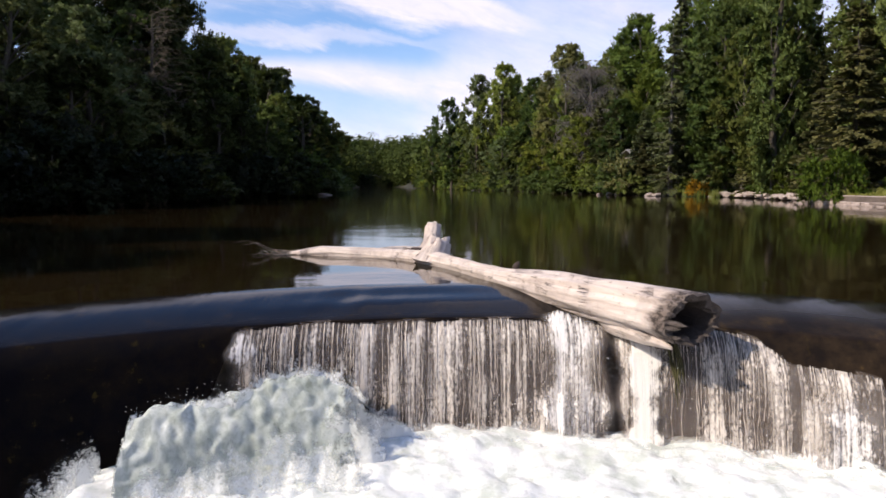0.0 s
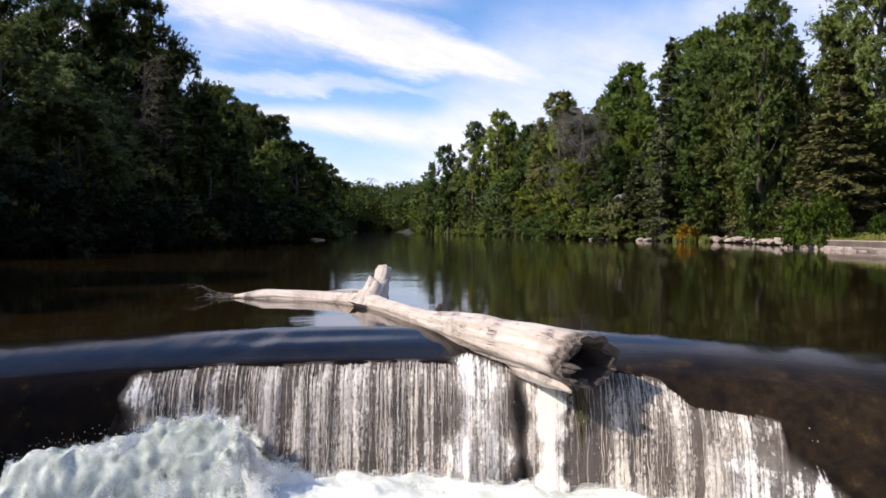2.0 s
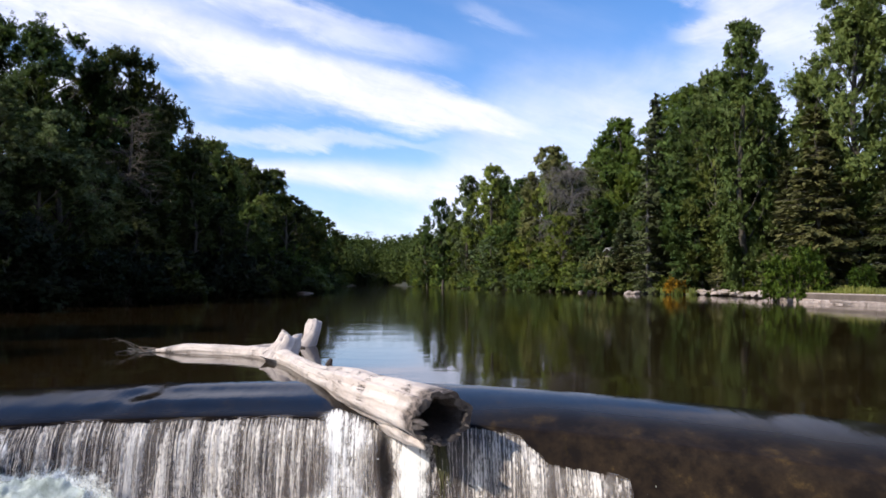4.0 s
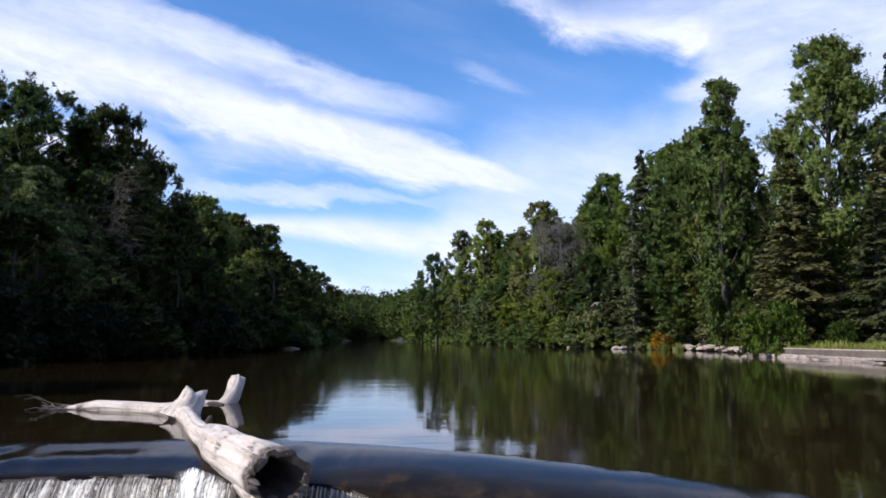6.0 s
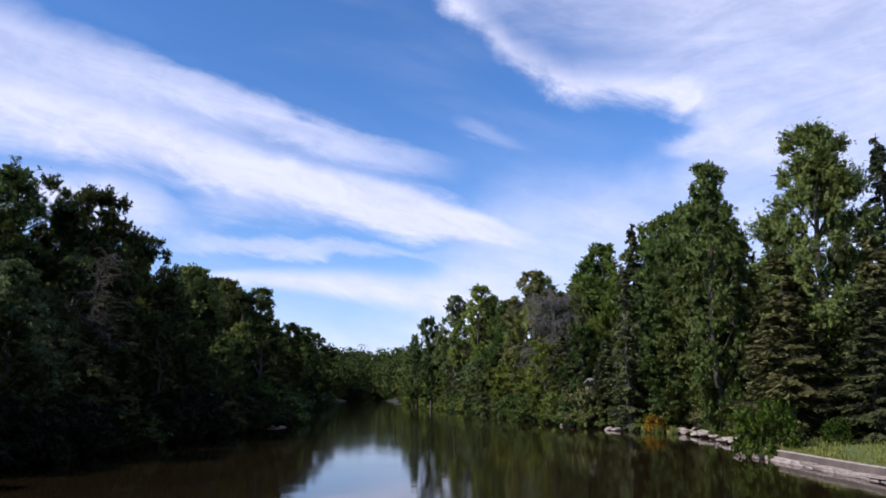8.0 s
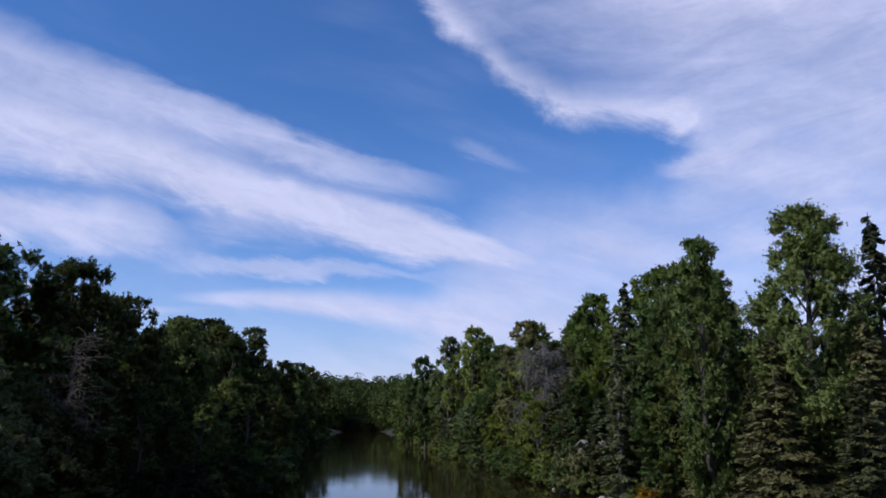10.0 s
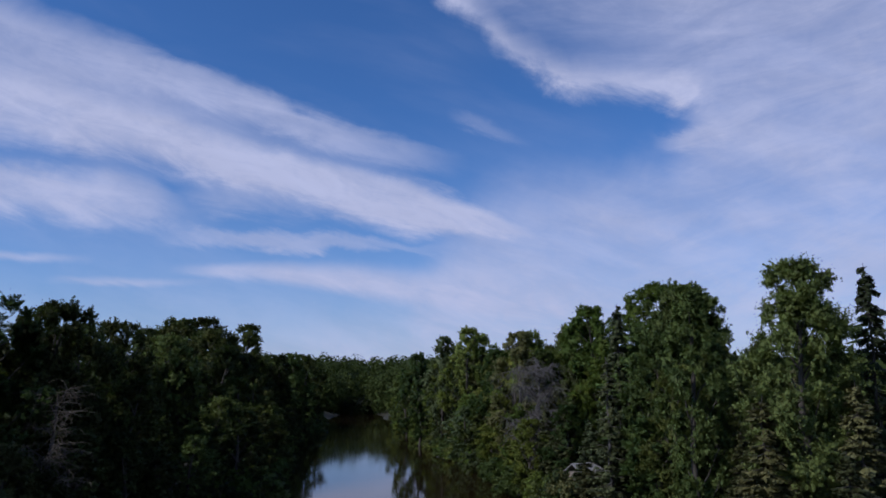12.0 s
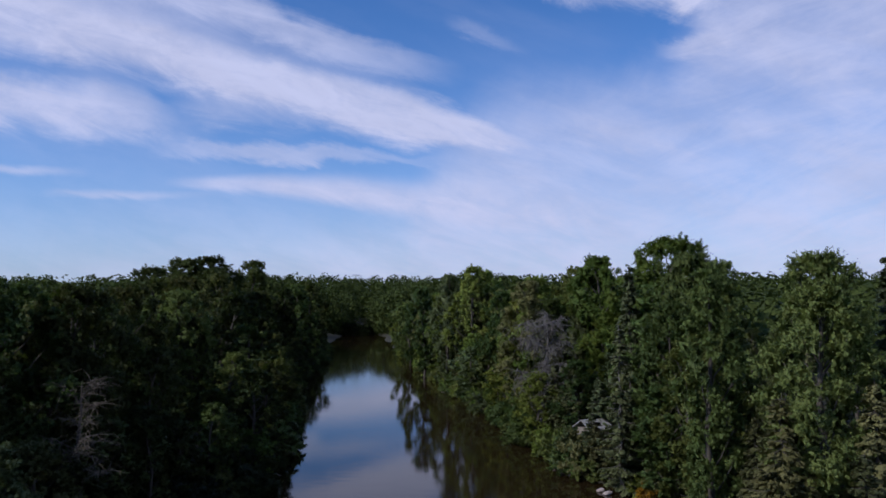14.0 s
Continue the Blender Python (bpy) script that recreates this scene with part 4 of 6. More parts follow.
def right_bank_trees():
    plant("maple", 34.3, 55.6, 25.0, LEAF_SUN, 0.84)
    plant("spruce", 41.0, 58.0, 24.6, NEEDLES, 0.8, which=1)
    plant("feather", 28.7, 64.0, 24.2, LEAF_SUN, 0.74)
    plant("willow", 33.4, 60.0, 19.0, LEAF_GREY, 0.5)
    plant("spruce", 30.0, 53.7, 14.4, NEEDLES, 1.35, which=0)
    plant("spruce", 33.5, 49.5, 11.0, NEEDLES, 1.5, which=1)
    plant("spruce", 36.5, 53.0, 15.5, NEEDLES, 1.2, which=0)
    plant("spruce", 32.6, 60.5, 13.0, NEEDLES, 1.2, which=1)
    plant("spruce", 29.4, 92.0, 25.2, NEEDLES, 0.75, which=1)
    # light leaves on some back-row crowns paint in their sunlit tops
    plant("oak", 37.7, 109.0, 30.5, LEAF_LIGHT, 1.0)
    plant("round", 32.5, 121.0, 28.4, LEAF_LIGHT, 0.95)
    plant("round", 34.7, 150.0, 27.8, LEAF_GREEN, 1.1)
    plant("round", 23.5, 136.0, 25.6, LEAF_LIGHT, 0.95)
    plant("mid", 18.9, 188.0, 28.6, LEAF_LIGHT, 0.9)
    plant("oak", 37.5, 90.0, 27.2, LEAF_GREEN, 0.8)
    plant("round", 39.6, 87.0, 26.0, LEAF_GREEN, 0.8)
    plant("round", 31.7, 68.0, 18.8, LEAF_GREEN, 0.8)
    plant("round", 30.8, 75.0, 17.2, LEAF_GREEN, 0.85)
    plant("round", 31.4, 84.0, 21.0, LEAF_GREEN, 0.85)
    plant("thin_spruce", 26.0, 84.0, 18.4, NEEDLES, 1.2)
    plant("spruce", 23.9, 102.0, 12.0, NEEDLES, 1.5, which=0)
    plant("spruce", 26.6, 97.5, 11.0, NEEDLES, 1.5, which=1)
    plant("spruce", 27.5, 87.0, 9.0, NEEDLES, 1.6, which=1)
    plant("spruce", 24.3, 89.2, 6.4, NEEDLES, 1.9, which=1)
    plant("spruce", 24.4, 91.2, 7.4, NEEDLES, 1.9, which=0)
    plant("spruce", 31.6, 61.8, 11.5, NEEDLES, 1.2, which=1)
    plant("spruce", 31.6, 73.0, 10.5, NEEDLES, 1.2, which=0)
    plant("willow", 21.0, 124.0, 24.6, LEAF_GREY, 0.9)
    plant("dead", 21.3, 109.5, 18.8, TWIG_GREY, 1.45, which=1)
    plant("round", 34.3, 130.0, 27.0, LEAF_GREEN, 1.0)
    plant("round", 26.1, 128.0, 21.6, LEAF_GREEN, 0.9)
    plant("willow", 13.6, 172.0, 29.2, LEAF_LIGHT, 0.85)
    plant("willow", 7.8, 176.0, 27.4, LEAF_GREY, 0.8)
    plant("mid", 2.4, 200.0, 24.5, LEAF_GREEN, 0.8)
    plant("mid", -3.0, 240.0, 20.4, LEAF_GREEN, 0.9)
    plant("round", 19.0, 150.0, 23.0, LEAF_GREEN, 0.8)
    plant("round", 19.8, 106.0, 11.0, LEAF_LIGHT, 1.2)
    plant("round", 18.0, 133.0, 14.0, LEAF_LIGHT, 1.1)
    plant("mid", 14.0, 160.0, 14.0, LEAF_LIGHT, 1.2)
    plant("round", 24.6, 101.0, 13.0, LEAF_GREEN, 1.1)
    plant("mid", 8.5, 182.0, 16.0, LEAF_LIGHT, 1.2)


def left_bank_trees():
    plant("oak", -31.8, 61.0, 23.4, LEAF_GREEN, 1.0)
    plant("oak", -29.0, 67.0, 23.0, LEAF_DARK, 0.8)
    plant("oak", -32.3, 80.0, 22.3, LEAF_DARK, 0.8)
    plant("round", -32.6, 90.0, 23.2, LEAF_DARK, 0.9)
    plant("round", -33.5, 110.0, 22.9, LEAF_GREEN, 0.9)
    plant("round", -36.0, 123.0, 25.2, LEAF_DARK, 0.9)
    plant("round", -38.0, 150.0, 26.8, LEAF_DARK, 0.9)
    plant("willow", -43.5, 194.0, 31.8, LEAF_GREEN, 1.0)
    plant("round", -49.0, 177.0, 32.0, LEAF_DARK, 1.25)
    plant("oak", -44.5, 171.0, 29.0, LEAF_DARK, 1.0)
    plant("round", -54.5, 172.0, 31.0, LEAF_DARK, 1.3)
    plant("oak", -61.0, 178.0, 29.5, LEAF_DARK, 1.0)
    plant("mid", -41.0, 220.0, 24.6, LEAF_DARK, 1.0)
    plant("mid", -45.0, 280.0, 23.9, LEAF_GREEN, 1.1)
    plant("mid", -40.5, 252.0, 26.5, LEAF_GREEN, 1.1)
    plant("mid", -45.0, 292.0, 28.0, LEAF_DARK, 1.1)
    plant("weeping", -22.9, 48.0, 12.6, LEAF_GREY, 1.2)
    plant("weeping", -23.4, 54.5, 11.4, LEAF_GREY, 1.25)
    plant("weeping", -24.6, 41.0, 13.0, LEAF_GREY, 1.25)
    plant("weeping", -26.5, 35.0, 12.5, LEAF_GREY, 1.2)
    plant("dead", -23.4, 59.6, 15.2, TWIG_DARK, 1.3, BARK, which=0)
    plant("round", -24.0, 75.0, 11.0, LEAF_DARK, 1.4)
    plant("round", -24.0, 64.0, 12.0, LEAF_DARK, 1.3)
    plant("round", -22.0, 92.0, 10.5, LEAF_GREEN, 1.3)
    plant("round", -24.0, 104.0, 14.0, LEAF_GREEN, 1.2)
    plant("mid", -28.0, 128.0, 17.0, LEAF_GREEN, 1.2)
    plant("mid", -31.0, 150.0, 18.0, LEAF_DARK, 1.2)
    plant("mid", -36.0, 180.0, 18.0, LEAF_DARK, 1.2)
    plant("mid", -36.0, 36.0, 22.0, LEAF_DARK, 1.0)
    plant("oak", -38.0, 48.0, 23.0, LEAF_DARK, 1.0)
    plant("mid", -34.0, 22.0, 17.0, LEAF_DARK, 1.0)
    # unseen trees, added or raised here to shade the falls and pond
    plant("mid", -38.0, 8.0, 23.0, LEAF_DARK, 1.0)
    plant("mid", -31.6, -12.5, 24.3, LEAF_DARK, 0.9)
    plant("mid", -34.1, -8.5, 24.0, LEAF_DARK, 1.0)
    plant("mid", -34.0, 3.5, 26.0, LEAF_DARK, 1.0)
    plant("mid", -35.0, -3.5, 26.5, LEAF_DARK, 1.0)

    # unseen woods added downstream, to darken what the falling sheet mirrors
    for x, y, h in ((-40, -46, 15), (-31, -55, 16), (-22, -62, 15), (-12, -66, 16), (-2, -68, 15), (8, -66, 16), (18, -60, 15), (26, -50, 16), (30, -38, 15), (33, -26, 14)):
        plant("mid", x, y, h, LEAF_DARK, 1.3, z=0.1)


# the skyline of the woods: how high, per metre of distance from the weir, the crowns rise at each bearing
SKY_U = np.array([-0.62, -0.50, -0.445, -0.38, -0.285, -0.24, -0.175, -0.113, -0.05, -0.034, 0.012, 0.052, 0.09, 0.138, 0.208, 0.26, 0.315, 0.355, 0.41, 0.435, 0.45, 0.51, 0.63])
SKY_V = np.array([0.33, 0.32, 0.235, 0.195, 0.16, 0.135, 0.08, 0.062, 0.06, 0.088, 0.138, 0.155, 0.143, 0.184, 0.177, 0.246, 0.26, 0.302, 0.295, 0.235, 0.302, 0.40, 0.355])


def skyline(x, y):
    return 3.05 + 0.95 * y * np.interp((x - 4.6) / y, SKY_U, SKY_V)


def woods():
    """The rest of the woodland: single trees near by, one mass of far crowns."""
    rng = np.random.default_rng(5)
    spots = []
    for y in np.arange(40, 330, 4.2):
        for side in (-1, 1):
            for lane in range(3 if y < 200 else 2):
                if rng.uniform() < (0.40 if lane else 0.15):
                    continue
                d = 3.0 + lane * 8 + rng.uniform(-2.5, 3)
                yy = y + rng.uniform(-2, 2)
                x = shore_left(yy) - d if side < 0 else shore_right(yy) + d
                if side > 0 and yy < 66:
                    continue
                if side > 0 and (abs(x - 24) < 4.5 and abs(yy - 94) < 8):
                    continue
                low = 0.55 if lane == 0 else 1.0
                h = min(rng.uniform(15, 24) * low, skyline(x, yy) * rng.uniform(0.82, 0.98))
                if h - ground_z(x, yy) < 5:
                    continue
                if any((x - a) ** 2 + (yy - b) ** 2 < 11 for a, b in spots[-60:]):
                    continue
                spots.append((x, yy))
                pick = rng.uniform()
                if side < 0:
                    # left bank: mostly the shade-darkened copy, fewer of it farther on
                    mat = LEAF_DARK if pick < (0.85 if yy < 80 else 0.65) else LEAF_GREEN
                else:
                    # past 100 m paler leaves are picked more often, imitating haze
                    mat = LEAF_GREEN if pick < (0.60 if yy < 100 else 0.26) else LEAF_LIGHT if pick < (0.72 if yy < 100 else 0.58) else LEAF_GREY
                kind = "near" if yy < 105 else "mid"
                if side > 0 and yy < 110 and pick > 0.75:
                    kind, mat = "spruce", NEEDLES
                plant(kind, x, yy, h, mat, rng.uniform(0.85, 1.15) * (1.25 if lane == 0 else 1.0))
    # far crowns
    soups = Soup()
    for k in range(3250):
        if k < 700:
            y, x = 422 + 120 * rng.uniform() ** 2, rng.uniform(-130, 60)
        else:
            y = 60 + 760 * rng.uniform() ** 0.9
            x = rng.uniform(-1, 1) * (60 + y * 0.68)
        d = max(shore_left(y) - x, x - shore_right(y))
        if d < (26 if y < 200 else 16 if y < 330 else -1.0 if y > 440 else 1.5):
            continue
        g = float(ground_z(x, y))
        h = min(g + rng.uniform(15, 23) + (4.5 if y > 400 else 0.0), skyline(x, y) * rng.uniform(0.90, 1.02) if y < 440 else 3 + y * (0.071 if k % 5 else 0.034))
        if h - g < 6:
            continue
        far = min(1.0, y / 600)
        n, leaf = (250, 1.05) if k < 700 else (int(150 - 10 * far), 1.35 + 0.75 * far)
        balls, r = 7, 3.4 + 2.2 * far
        deep = 0.40 if y > 330 else 0.26
        bw = unit(rng.normal(size=(balls, 3))) * np.array([r, r, (h - g) * deep])
        bc = np.array([x, y, g + (h - g) * (0.86 - deep)]) + bw
        pick = rng.integers(0, balls, n)
        way = unit(rng.normal(size=(n, 3)) + np.array([0, 0, 0.5]))
        p = bc[pick] + way * np.array([r * 0.65, r * 0.65, (h - g) * 0.14])
        soft = unit(way + (p - np.array([x, y, g + (h - g) * 0.5])) * 0.12)
        v, q = kites(rng, p, unit(soft + rng.normal(size=(n, 3)) * 0.45), leaf, 0.75)
        soups.add(v, q, None, np.repeat(unit(soft + rng.normal(size=(n, 3)) * 0.2), 3, 0))
    tagged(part("far_woods", soups.mesh("far_woods"), LEAF_FAR), "distant continuous deciduous woodland canopy", "woods", kind="stuff")


LEAF_FAR = leaf_material("far_leaves", (0.021, 0.031, 0.008), (0.042, 0.057, 0.014), (0.083, 0.102, 0.026), 0.15, 0.7, 1.6, 0.36, 0.1)
right_bank_trees()
left_bank_trees()
woods()


def bank_shrubs():
    rng = np.random.default_rng(9)
    for y in np.arange(30, 300, 2.9):
        for side in (-1, 1):
            yy = y + rng.uniform(-1.2, 1.2)
            if side > 0 and yy < 77:
                continue
            if rng.uniform() < 0.10 or (y > 220 and rng.uniform() < 0.3):
                continue
            x = shore_left(yy) - rng.uniform(-0.4, 1.6) if side < 0 else shore_right(yy) + rng.uniform(-0.2, 1.6)
            h = rng.uniform(1.6, 4.6) if side > 0 else rng.uniform(2.4, 6.0)
            pick = rng.uniform()
            # left-bank shrubs get shade-painted leaves, some plain green past 85 m
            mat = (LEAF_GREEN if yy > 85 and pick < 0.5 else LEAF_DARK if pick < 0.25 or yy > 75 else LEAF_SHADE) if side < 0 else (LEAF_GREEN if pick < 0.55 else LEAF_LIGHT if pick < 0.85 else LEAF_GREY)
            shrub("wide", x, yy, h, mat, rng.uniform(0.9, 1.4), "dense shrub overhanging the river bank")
    shrub("fine", 25.3, 47.8, 4.0, LEAF_BUSH, 0.70, "rounded leafy bush growing out of the stone wall", 0.05)
    shrub("fine", 30.0, 48.2, 2.0, LEAF_BUSH, 0.6, "low green bush on the grass above the wall")
    shrub("fine", 27.6, 78.8, 2.1, LEAF_ORANGE, 0.9, "orange flowering shrub at the water's edge")
    shrub("fine", 31.4, 63.4, 3.0, LEAF_GREEN, 1.0, "dense green shrub under the tall trees")
    shrub("fine", 29.6, 78.0, 2.3, LEAF_GREEN, 1.0)
    shrub("fine", 21.9, 94.2, 4.6, LEAF_LIGHT, 0.7, "bright light-green shrub on the bank")
    shrub("fine", 23.5, 91.2, 5.9, LEAF_GREY, 0.8, "tan-green willow shrub before the hut")
    shrub("fine", 22.5, 92.4, 5.8, LEAF_GREY, 0.7, "tan-green willow shrub before the hut")
    shrub("fine", 29.4, 62.6, 2.6, LEAF_BUSH, 0.8, "dense green shrub under the tall trees")
    shrub("fine", 30.2, 59.0, 2.2, LEAF_GREEN, 0.8, "dense green shrub under the tall trees")
    # pale leaves give the sapling its sunlit look by colour
    shrub("fine", -18.4, 89.5, 6.2, LEAF_LIGHT, 0.9, "light green sapling, its leaves paled as if sunlit")
    for k in range(16):
        x = -52.0 + 1.6 * k
        shrub("wide", x, 441.0 + 9.0 * math.sin(k * 1.9) + (10.0 if k > 9 else 0.0), 6.0 + 2.0 * math.sin(k * 2.7), LEAF_DARK, 1.3, "dark shrub on the far river bend")
    for y, d, h, mat in ((53.0, 1.2, 0.8, LEAF_LIGHT), (55.4, 1.6, 1.0, LEAF_BUSH), (57.8, 1.4, 0.9, LEAF_LIGHT), (60.5, 1.7, 1.3, LEAF_GREEN), (64.0, 1.3, 1.0, LEAF_LIGHT), (67.5, 1.2, 1.4, LEAF_GREEN), (71.0, 1.1, 1.2, LEAF_LIGHT)):
        shrub("wide", float(shore_right(y)) + d, y, h, mat, 1.5, "low weeds growing among the bank stones")
    # waterline shrubs with the bank's shade painted into their leaves
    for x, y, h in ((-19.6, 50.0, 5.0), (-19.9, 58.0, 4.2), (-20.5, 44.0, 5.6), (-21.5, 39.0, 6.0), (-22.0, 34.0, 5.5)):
        shrub("fine", x, y, h * 0.8, LEAF_SHADE, 1.15, "willow shrub over dark water, its leaves painted shade-dark", 0.02)


bank_shrubs()


# ---- the stranded log ----
LOG = np.array([(2.36, 6.82, -0.025), (1.93, 7.50, 0.005), (1.50, 8.15, 0.020), (1.10, 8.92, 0.030), (0.85, 9.35, 0.035), (0.52, 10.0, 0.06), (0.15, 10.9, 0.06), (-0.15, 11.5, 0.07), (-0.6, 12.15, 0.05), (-1.4, 12.7, 0.04), (-2.2, 13.0, 0.05), (-2.85, 13.2, 0.0)])
LOG_R = np.array([0.258, 0.242, 0.212, 0.176, 0.148, 0.112, 0.115, 0.140, 0.125, 0.125, 0.115, 0.03])


def smooth_line(points, radii, count):
    """A smooth line through points, evenly stepped, with its radii."""
    at = np.concatenate([[0], np.cumsum(np.linalg.norm(np.diff(points, axis=0), axis=1))])
    s = np.linspace(0, at[-1], count)
    tang = np.gradient(points, at, axis=0)
    i = np.clip(np.searchsorted(at, s) - 1, 0, len(at) - 2)
    h = (at[i + 1] - at[i])[:, None]
    u = ((s - at[i]) / (at[i + 1] - at[i]))[:, None]
    line = (2 * u ** 3 - 3 * u ** 2 + 1) * points[i] + (u ** 3 - 2 * u ** 2 + u) * h * tang[i] + (-2 * u ** 3 + 3 * u ** 2) * points[i + 1] + (u ** 3 - u ** 2) * h * tang[i + 1]
    return s, line, np.interp(s, at, radii)


def limb(points, radii, count, sides, rough, seed, ragged=0.0, close=True, torn=0.0):
    """A weathered limb: grooves along it, bumps, and a ragged first end."""
    s, line, rad = smooth_line(np.asarray(points, float), np.asarray(radii, float), count)
    d = unit(np.gradient(line, axis=0))
    a = unit(np.cross(d, np.array([[0, 0, 1.0]])))
    b = np.cross(a, d)
    ang = np.arange(sides) * 2 * math.pi / sides
    v, attr = np.zeros((count, sides, 3)), np.zeros((count, sides, 3))
    for j, t in enumerate(ang):
        for i in range(count):
            q = Vector((math.cos(t) * 2.2, math.sin(t) * 2.2, s[i] * 0.8 + seed))
            groove = noise.noise(Vector((math.cos(t) * 6, math.sin(t) * 6, s[i] * 0.35 + seed)))
            k = 1 + rough * (0.9 * noise.noise(q) + 0.55 * groove + 0.25 * noise.noise(q * 3.1))
            v[i, j] = line[i] + rad[i] * k * (a[i] * math.cos(t) + b[i] * math.sin(t))
            attr[i, j] = (s[i], abs(t - math.pi) * 0.25, s[i] if ragged else 9.0)
    if ragged:
        for j, t in enumerate(ang):
            push = ragged * (0.70 * math.cos(t) + 0.50 * math.sin(t)) + 0.35 * ragged * (0.8 * noise.noise(Vector((math.cos(t) * 1.7, math.sin(t) * 1.7, seed))) + 0.35 * noise.noise(Vector((math.cos(t) * 4.5, math.sin(t) * 4.5, seed + 5))))
            for i in range(min(14, count)):
                v[i, j] -= d[0] * push * (1 - i / 14)
    for j, t in enumerate(ang if torn else ()):
        peak = torn * (noise.noise(Vector((math.cos(t) * 1.5, math.sin(t) * 1.5, seed))) + 0.5 * noise.noise(Vector((math.cos(t) * 4, math.sin(t) * 4, seed))))
        for i in range(count - 10, count):
            v[i, j] += d[-1] * peak * (i - count + 10) / 9
    i = np.arange(count - 1)[:, None] * sides
    j = np.arange(sides)[None]
    q = np.stack([i + j, i + sides + j, i + sides + (j + 1) % sides, i + (j + 1) % sides], -1).reshape(-1, 4)
    v, attr = v.reshape(-1, 3), attr.reshape(-1, 3)
    if close:
        # a slightly sunk cap at the last ring
        n0 = len(v)
        ring = v[-sides:]
        inner = line[-1] + (ring - line[-1]) * 0.35 + d[-1] * rad[-1] * 0.25
        v = np.concatenate([v, inner, np.repeat(line[-1:] + d[-1] * rad[-1] * 0.2, sides, 0)])
        attr = np.concatenate([attr, attr[-sides:], attr[-sides:]])
        jj = np.arange(sides)
        for lo, hi in ((n0 - sides, n0), (n0, n0 + sides)):
            q = np.concatenate([q, np.stack([lo + jj, hi + jj, hi + (jj + 1) % sides, lo + (jj + 1) % sides], -1)])
    return v, q, attr


def build_log():
    log = thing("driftwood_log", "bleached hollow tree trunk stranded across the weir crest", "log")
    v, q, at = limb(LOG, LOG_R, 230, 52, 0.21, 3.0, 0.14)
    stem = part("trunk", mesh_np("trunk", v, q, True, at), DRIFTWOOD, log)
    # the rotten hollow in the broken end, from the trunk's own torn rim inwards
    ax = unit(LOG[1] - LOG[0])
    sides, first = 52, v[:52]
    mid = first.mean(axis=0)
    rings = [first]
    for depth, width in ((-0.02, 0.90), (0.01, 0.76), (0.10, 0.74), (0.25, 0.68), (0.45, 0.56), (0.62, 0.36), (0.70, 0.06)):
        ring = LOG[0] + ax * depth + (first - mid) * width
        rings.append(ring * min(1, max(0, (depth - 0.05) * 4)) + (mid + (first - mid) * width + ax * max(depth, 0)) * (1 - min(1, max(0, (depth - 0.05) * 4))))
    for k in (1, 2):
        for j in range(sides):
            rings[k][j] += (rings[k][j] - mid) * 0.30 * noise.noise(Vector((j * 0.33, k * 2.1, 8))) + ax * 0.05 * noise.noise(Vector((j * 0.5, k * 1.7, 1)))
    for k in range(3, len(rings)):
        for j in range(sides):
            rings[k][j] += (rings[k][j] - LOG[0] - ax * 0.2) * 0.22 * noise.noise(Vector((j * 0.45, k * 0.9, 3)))
    j = np.arange(sides)
    q = np.concatenate([np.stack([k * sides + j, k * sides + (j + 1) % sides, (k + 1) * sides + (j + 1) % sides, (k + 1) * sides + j], -1) for k in range(2)])
    part("rim", mesh_np("rim", np.concatenate(rings[:3]), q, True), TORN, stem, "torn grey rim of the broken end")
    q = np.concatenate([np.stack([k * sides + j, k * sides + (j + 1) % sides, (k + 1) * sides + (j + 1) % sides, (k + 1) * sides + j], -1) for k in range(5)])
    part("hollow", mesh_np("hollow", np.concatenate(rings[2:]), q, True), ROTTEN, stem, "dark rotten hollow inside the broken end")
    rng = np.random.default_rng(3)
    # splinters of dark torn wood round the broken end
    side, up = unit(np.cross(ax, np.array([0, 0, 1.0]))), np.array([0, 0, 1.0])
    for k in range(18):
        ang = k * 2 * math.pi / 18 + rng.uniform(-0.12, 0.12)
        ring = (side * math.cos(ang) + up * math.sin(ang)) * 0.245
        base, tip = rng.uniform(0.07, 0.22), rng.uniform(-0.12, 0.05) - 0.07 * max(0, math.cos(ang - 0.6))
        pts = [LOG[0] + ax * (base + (tip - base) * f) + ring * (1.0 - 0.10 * f + rng.uniform(-0.05, 0.05)) for f in (0, 0.35, 0.7, 1.0)]
        w = rng.uniform(0.012, 0.034)
        v, q, at = limb(pts, [w * 0.35, w, w * 0.9, w * 0.2], 14, 8, 0.6, 50.0 + k)
        part("splinter", mesh_np("splinter", v, q, True, at), TORN, stem, "dark torn splinter")
    v, q, at = limb([(1.46, 8.42, -0.13), (1.66, 8.02, -0.16), (1.88, 7.58, -0.21), (2.06, 7.20, -0.26), (2.20, 6.90, -0.315)], [0.04, 0.11, 0.125, 0.095, 0.015], 44, 20, 0.30, 14.0)
    part("split_slab", mesh_np("split_slab", v, q, True, at), DRIFTWOOD, log, "long split slab hanging under the trunk")
    v, q, at = limb([(-0.20, 11.58, -0.04), (-0.15, 11.62, 0.10), (-0.10, 11.65, 0.22), (-0.06, 11.68, 0.345)], [0.30, 0.225, 0.180, 0.160], 46, 32, 0.42, 21.0, torn=0.22)
    part("branch_stub", mesh_np("branch_stub", v, q, True, at), DRIFTWOOD, log)
    v, q, at = limb([(0.93, 9.30, 0.19), (0.95, 9.28, 0.24), (0.97, 9.27, 0.27)], [0.05, 0.035, 0.02], 10, 10, 0.3, 25.0)
    part("knot", mesh_np("knot", v, q, True, at), ROTTEN, log, "dark broken knot")
